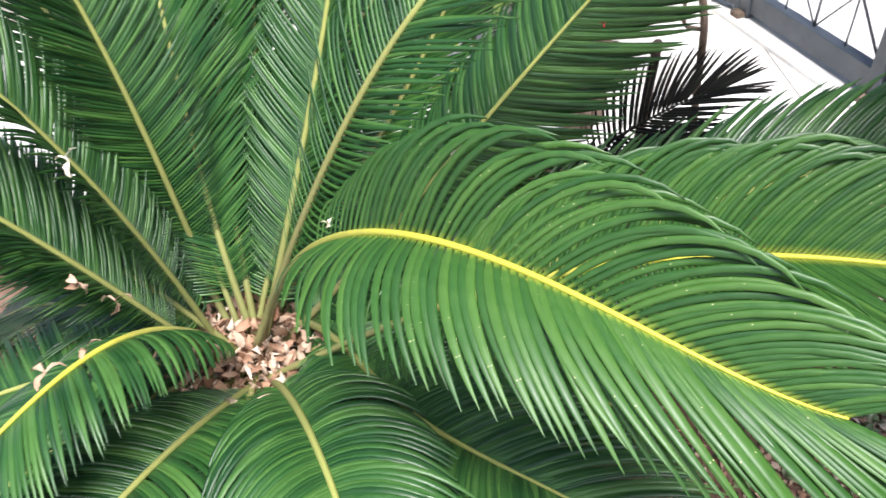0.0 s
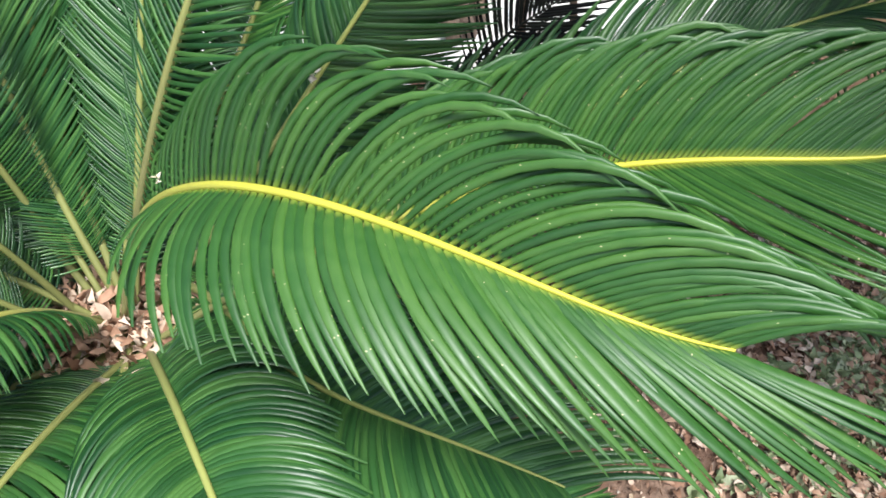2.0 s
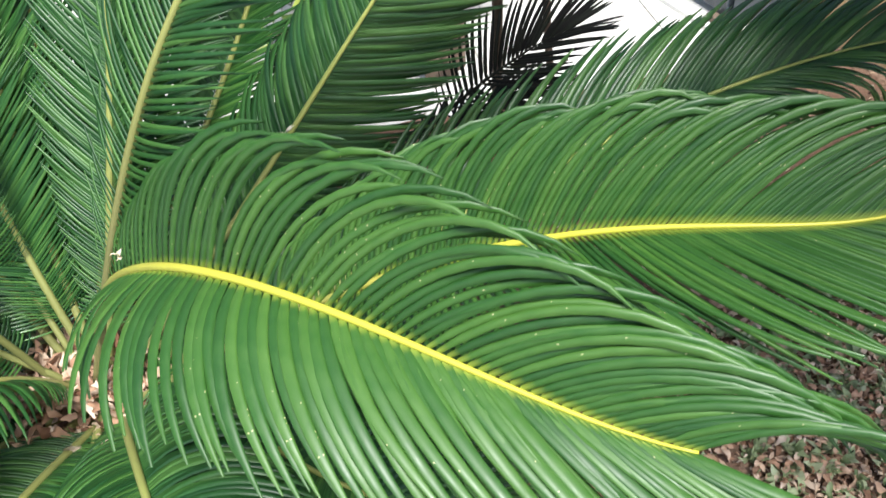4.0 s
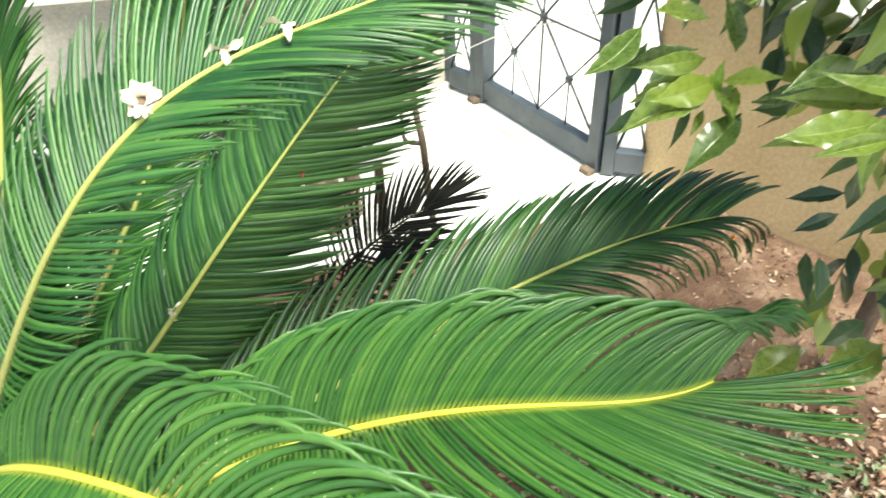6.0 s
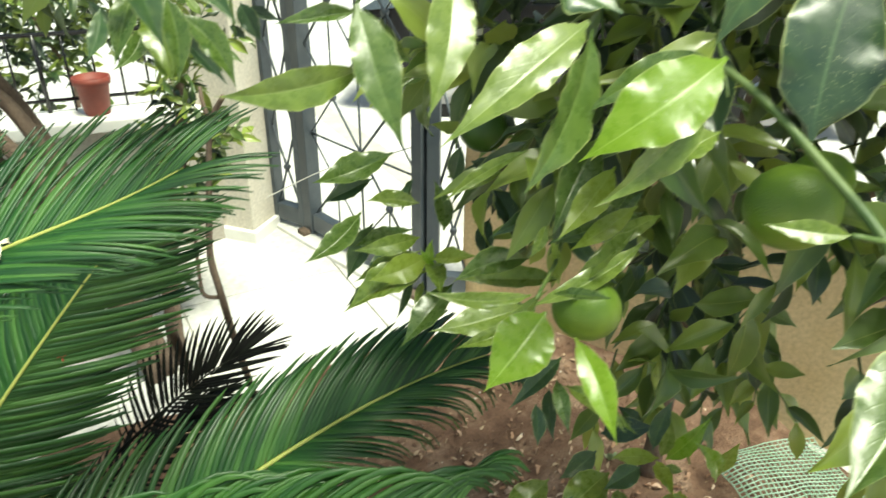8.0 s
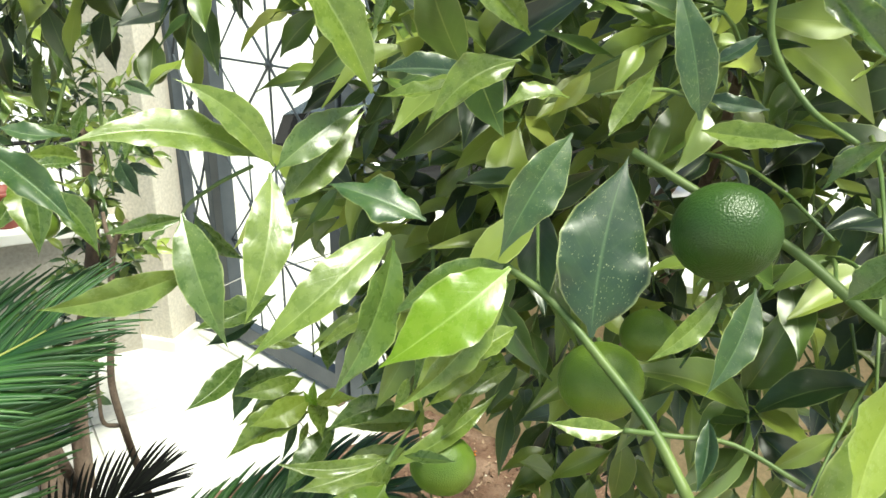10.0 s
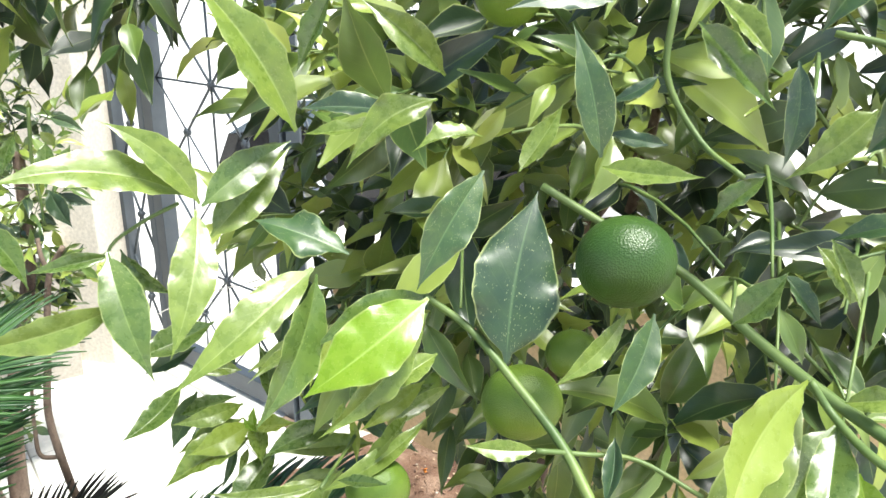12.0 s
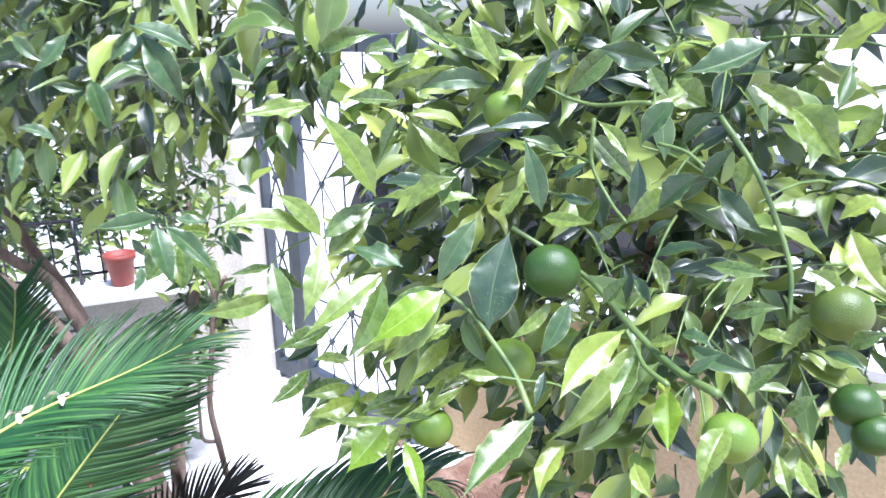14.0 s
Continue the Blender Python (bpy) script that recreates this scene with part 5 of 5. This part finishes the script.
def twig(start, way, length, rng, size=0.095, crown=True, young=0.62):
    """A leafy shoot: a thin green twig with leaves spiralling round it, laid into the joined foliage."""
    way = way.normalized()
    pts = [start + way * length * k / 4 + Vector((0, 0, -0.25 * length * (k / 4) ** 2)) for k in range(5)]
    twig_pieces.append(tube_data(pts, [0.0022, 0.002, 0.0018, 0.0015, 0.0012], 5))
    a = rng.uniform(0, 6.3)
    count = max(4, int(length / 0.021))
    side = way.orthogonal().normalized()
    up = way.cross(side)
    for i in range(count):
        u = 0.15 + 0.85 * i / (count - 1)
        k = min(3, int(u * 4))
        p = pts[k].lerp(pts[k + 1], u * 4 - k)
        a += 2.4
        out = side * math.cos(a) + up * math.sin(a)
        d = (way * (0.45 + 0.4 * u) + out * 0.8 + Vector((0, 0, -0.28))).normalized()
        n = (Vector((-0.4, -0.55, 0.75) if crown else (-0.25, -0.35, 1.0)) + out * 0.3 + Vector([rng.gauss(0, 0.32) for _ in range(3)]))
        if abs(n.normalized().dot(d)) > 0.95:
            n = way
        ln = size * rng.uniform(0.6, 1.2)
        w = rng.uniform(0.32, 0.42)
        v, f, uv = SMALL_SHAPES[rng.randrange(12)]
        if crown and (p + d * ln - FACE).dot(INWARD) < 0.07:
            continue
        m = basis(d, n, p, ln) @ Matrix.Diagonal((1, w, w * 0.9, 1))
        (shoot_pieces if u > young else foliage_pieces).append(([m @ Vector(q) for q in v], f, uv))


def clump(centre, radii, shoots, seed, away=(1.65, 1.0, 1.4), crown=True, size=0.095, young=0.62):
    """Shoots spread through an egg-shaped part of the crown, pointing outwards from the limbs."""
    rng = random.Random(seed)
    for _ in range(shoots):
        while True:
            q = Vector([rng.uniform(-1, 1) for _ in range(3)])
            if q.length < 1:
                break
        p = Vector(centre) + Vector([q[k] * radii[k] for k in range(3)])
        w = (p - Vector(away)).normalized() + Vector([rng.gauss(0, 0.5) for _ in range(3)]) + Vector((0, 0, -0.2))
        if not crown or (p - FACE).dot(INWARD) > 0.1:
            twig(p, w, rng.uniform(0.12, 0.22), rng, size, crown, young)


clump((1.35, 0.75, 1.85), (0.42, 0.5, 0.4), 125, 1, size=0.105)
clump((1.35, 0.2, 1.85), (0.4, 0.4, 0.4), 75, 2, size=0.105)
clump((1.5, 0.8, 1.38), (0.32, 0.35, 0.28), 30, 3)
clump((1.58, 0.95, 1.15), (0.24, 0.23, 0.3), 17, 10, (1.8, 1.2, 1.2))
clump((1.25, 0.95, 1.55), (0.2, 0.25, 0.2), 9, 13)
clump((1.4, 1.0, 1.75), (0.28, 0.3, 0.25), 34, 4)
# few pale tips here: backlit shade is put in by darker leaf colour
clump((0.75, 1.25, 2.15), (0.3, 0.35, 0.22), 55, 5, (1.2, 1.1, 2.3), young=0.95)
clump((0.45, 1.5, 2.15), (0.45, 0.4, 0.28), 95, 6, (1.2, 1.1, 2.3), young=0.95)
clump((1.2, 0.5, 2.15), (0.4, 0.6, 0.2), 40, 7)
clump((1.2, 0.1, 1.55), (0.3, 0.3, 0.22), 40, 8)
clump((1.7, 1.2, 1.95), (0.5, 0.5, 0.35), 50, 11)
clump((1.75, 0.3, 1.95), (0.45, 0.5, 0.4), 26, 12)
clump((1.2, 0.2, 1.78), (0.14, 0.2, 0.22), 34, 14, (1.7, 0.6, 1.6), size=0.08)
# unseen crown top, added to shade the foliage beneath it
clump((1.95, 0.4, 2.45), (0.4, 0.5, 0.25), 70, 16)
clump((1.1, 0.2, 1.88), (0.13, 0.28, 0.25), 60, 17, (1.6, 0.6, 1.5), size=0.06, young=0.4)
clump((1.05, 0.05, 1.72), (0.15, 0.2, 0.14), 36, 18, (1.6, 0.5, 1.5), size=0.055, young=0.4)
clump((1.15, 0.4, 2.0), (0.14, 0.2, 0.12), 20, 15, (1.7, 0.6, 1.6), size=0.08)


def foliage_mesh(parent):
    """Joins the shoots made so far into the plant's foliage."""
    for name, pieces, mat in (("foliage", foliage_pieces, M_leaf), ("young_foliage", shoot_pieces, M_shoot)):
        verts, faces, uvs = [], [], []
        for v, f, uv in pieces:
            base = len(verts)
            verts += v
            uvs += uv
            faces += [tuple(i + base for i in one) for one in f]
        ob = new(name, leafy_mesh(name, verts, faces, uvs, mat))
        ob.parent = parent
        tagged(ob, kind="stuff")
        pieces.clear()
    v, f = joined(twig_pieces)
    tagged(mesh_part("twiggery", v, f, M_twig, parent), kind="stuff")
    twig_pieces.clear()


branch([(0.99, 0.17, 2.0), (0.99, 0.12, 1.95), (0.985, 0.075, 1.88), (0.975, 0.06, 1.83)], 0.003, 0.002, parent=tree)
foliage_mesh(tree)


# ---- things round the patio ----
def sapling():
    top = tagged(new("sapling"), "thin bare grey-brown sapling beside the patio", "sapling")
    branch([(0.88, 1.98, -0.02), (0.85, 1.95, 0.2), (0.822, 1.911, 0.404), (0.775, 1.83, 0.68), (0.746, 1.77, 0.88), (0.744, 1.833, 0.977), (0.768, 1.879, 1.085), (0.788, 1.912, 1.186), (0.814, 1.933, 1.296), (0.849, 1.910, 1.365)], 0.012, 0.007, M_bark, "stem", top)
    branch([(0.746, 1.77, 0.88), (0.708, 1.801, 0.883), (0.709, 1.830, 0.935), (0.719, 1.865, 1.006), (0.741, 1.908, 1.103)], 0.006, 0.004, M_bark, "stem", top)
    branch([(0.814, 1.933, 1.296), (0.806, 1.959, 1.331), (0.808, 1.982, 1.374)], 0.007, 0.005, M_bark, "stem", top)
    branch([(0.7, 2.02, -0.02), (0.673, 1.978, 0.315), (0.63, 1.78, 0.68), (0.595, 1.62, 0.93)], 0.017, 0.012, M_bark, "stem", top)


def leaning_shrub():
    top = tagged(new("leaning_shrub"), "leafy shrub with thick leaning brown stems", "shrub")
    for pts in ([(0.66, 2.75, -0.02), (0.55, 2.82, 0.5), (0.452, 2.906, 0.78), (0.419, 2.953, 0.927), (0.333, 3.004, 1.124), (0.231, 3.022, 1.22), (0.0, 3.05, 1.45)],
                [(0.6, 2.8, -0.02), (0.45, 2.88, 0.6), (0.303, 2.934, 0.853), (0.208, 2.973, 0.995), (0.09, 2.989, 1.087), (-0.1, 3.0, 1.3)],
                [(0.6, 2.72, -0.02), (0.5, 2.8, 0.55), (0.38, 2.86, 0.86), (0.27, 2.9, 1.06), (0.12, 2.92, 1.24), (-0.1, 2.94, 1.5)],
                [(0.64, 2.9, -0.02), (0.47, 3.02, 0.75), (0.38, 3.1, 1.05), (0.28, 3.15, 1.25), (0.2, 3.2, 1.5)],
                [(0.7, 2.8, -0.02), (0.74, 2.86, 0.4), (0.84, 2.92, 0.75), (0.9, 2.95, 1.0), (0.93, 2.96, 1.4)]):
        branch(pts, 0.038, 0.02, M_bark, "stem", top)
    # mostly the dark leaf colour, which carries the backlit shade here too
    clump((0.5, 2.98, 1.85), (0.55, 0.3, 0.42), 120, 21, (0.4, 3.0, 1.0), False, 0.12, 0.9)
    clump((0.0, 3.1, 1.8), (0.5, 0.4, 0.5), 90, 22, (0.4, 3.0, 1.0), False, 0.12, 0.9)
    clump((0.35, 3.1, 0.45), (0.4, 0.22, 0.4), 50, 23, (0.5, 3.0, 0.2), False, 0.1, 0.95)
    clump((0.9, 2.95, 0.85), (0.13, 0.12, 0.26), 34, 24, (0.8, 2.9, 0.4), False, 0.085)
    clump((0.93, 2.96, 1.3), (0.12, 0.12, 0.2), 18, 25, (0.85, 2.95, 0.9), False, 0.085)
    foliage_mesh(top)


def flower_pot():
    profile = [(0.055, 0.0), (0.06, 0.008), (0.077, 0.15), (0.087, 0.15), (0.09, 0.185), (0.081, 0.185), (0.074, 0.16), (0.0, 0.155)]
    v, f = [], []
    n = 28
    for r, z in profile:
        v += [(r * math.cos(2 * math.pi * k / n), r * math.sin(2 * math.pi * k / n), z) for k in range(n)]
    for i in range(len(profile) - 1):
        for k in range(n):
            a, b = i * n + k, i * n + (k + 1) % n
            f.append((a, b, b + n, a + n))
    f.append(tuple(range(n - 1, -1, -1)))
    ob = tagged(mesh_part("flower_pot", v, f, M_clay), "red clay flower pot on the terrace wall", "flower pot")
    ob.location = POT


POT = (0.67, 3.98, 0.76)


def railing():
    top = tagged(new("railing"), "thin black iron railing on the terrace wall", "railing")
    top.matrix_world = TERRACE @ Matrix.Translation((0.95, 0.2, 0.76))

    def bar(name, a, b, r):
        v, f = tube_data([a, b], [r, r], 6)
        mesh_part(name, v, f, M_black, top)

    bar("rail", (-5.5, 0, 0.38), (-0.5, 0, 0.38), 0.012)
    bar("rail", (-5.5, 0, 0.06), (-0.5, 0, 0.06), 0.01)
    for i in range(42):
        x = -5.5 + 0.12 * i
        bar("post", (x, 0, 0.0), (x, 0, 0.38), 0.012 if i % 6 == 0 else 0.006)


def garden_net():
    """A slumped sheet of square plastic mesh."""
    def spot(u, v):
        x, y = 2.07 + 0.42 * u + 0.1 * v, 0.93 + 0.32 * v - 0.1 * u
        return (x, y, soil_height(x, y) + 0.05 + 0.06 * math.sin(3 * u + 1) * math.sin(2.6 * v) + 0.03 * u)
    pieces = []
    for k in range(22):
        w = k / 21
        pieces.append(tube_data([spot(i / 10, w) for i in range(11)], [0.0023] * 11, 4))
        pieces.append(tube_data([spot(w, i / 10) for i in range(11)], [0.0023] * 11, 4))
    v, f = joined(pieces)
    tagged(mesh_part("garden_net", v, f, M_net), "crumpled pale green plastic garden net", "net")


def parked_car():
    top = tagged(new("car"), "black car parked beyond the gate", "car")
    top.matrix_world = Matrix.Translation((5.0, 5.2, -0.06)) @ Matrix.Rotation(radians(-40), 4, "Z")
    half = [(-2.1, 0.3), (-2.15, 0.6), (-2.05, 0.85), (-1.2, 0.95), (-0.6, 1.4), (0.7, 1.42), (1.4, 1.0), (2.05, 0.9), (2.15, 0.6), (2.1, 0.3)]
    bm = bmesh.new()
    rings = []
    for y, inset in ((-0.82, 0.04), (-0.86, 0.0), (0.86, 0.0), (0.82, 0.04)):
        rings.append([bm.verts.new((x * (1 - inset), y * (1 - 0.16 * max(0.0, z - 0.9) / 0.5), z - inset * (z - 0.6))) for x, z in half])
    for a, b in zip(rings, rings[1:]):
        for i in range(len(half)):
            j = (i + 1) % len(half)
            bm.faces.new((a[i], a[j], b[j], b[i]))
    bm.faces.new(rings[0][::-1])
    bm.faces.new(rings[-1])
    part("body", bm, M_black, top)
    for x in (-1.3, 1.3):
        for y in (-0.8, 0.8):
            v, f = tube_data([(x, y - 0.1, 0.31), (x, y - 0.085, 0.31), (x, y + 0.085, 0.31), (x, y + 0.1, 0.31)], [0.27, 0.31, 0.31, 0.27], 24)
            w = mesh_part("wheel", v, f, M_rubber, top)
            v, f = tube_data([(x, y - 0.108, 0.31), (x, y + 0.108, 0.31)], [0.19, 0.19], 18)
            mesh_part("rim", v, f, M_steel, w)
    for y in (-0.845, 0.845):
        bm = bmesh.new()
        box(bm, (-0.75, y - 0.006, 0.98), (1.0, y + 0.006, 1.3), 0.004)
        part("window", bm, M_glass, top)


def hedge():
    top = tagged(new("hedge"), "loose pale green hedge beyond the terrace railing", "hedge")
    for k in range(7):
        x = -3.2 + 0.75 * k
        branch([(x, 5.6, -0.06), (x + 0.1, 5.6, 0.5), (x - 0.05, 5.65, 1.0), (x + 0.1, 5.7, 1.5)], 0.02, 0.008, M_bark, "stem", top)
    clump((-1.2, 5.65, 1.0), (2.3, 0.35, 0.75), 190, 31, (-1.2, 5.6, 0.2), False, 0.13)
    clump((0.3, 5.7, 0.95), (0.9, 0.3, 0.6), 190, 32, (0.3, 5.6, 0.3), False, 0.13, 0.9)
    foliage_mesh(top)


def cord():
    line = [(1.30, 4.03, 0.05), (1.46, 3.75, 0.257), (1.65, 3.39, 0.497), (1.80, 3.1, 0.63), (1.9, 2.93, 0.72)]
    ob = branch(line, 0.003, 0.003, M_coping, "cord")
    tagged(ob, "thin white cord tied slantwise across the gate", "cord")


hedge()
cord()
sapling()
leaning_shrub()
flower_pot()
railing()
garden_net()
parked_car()
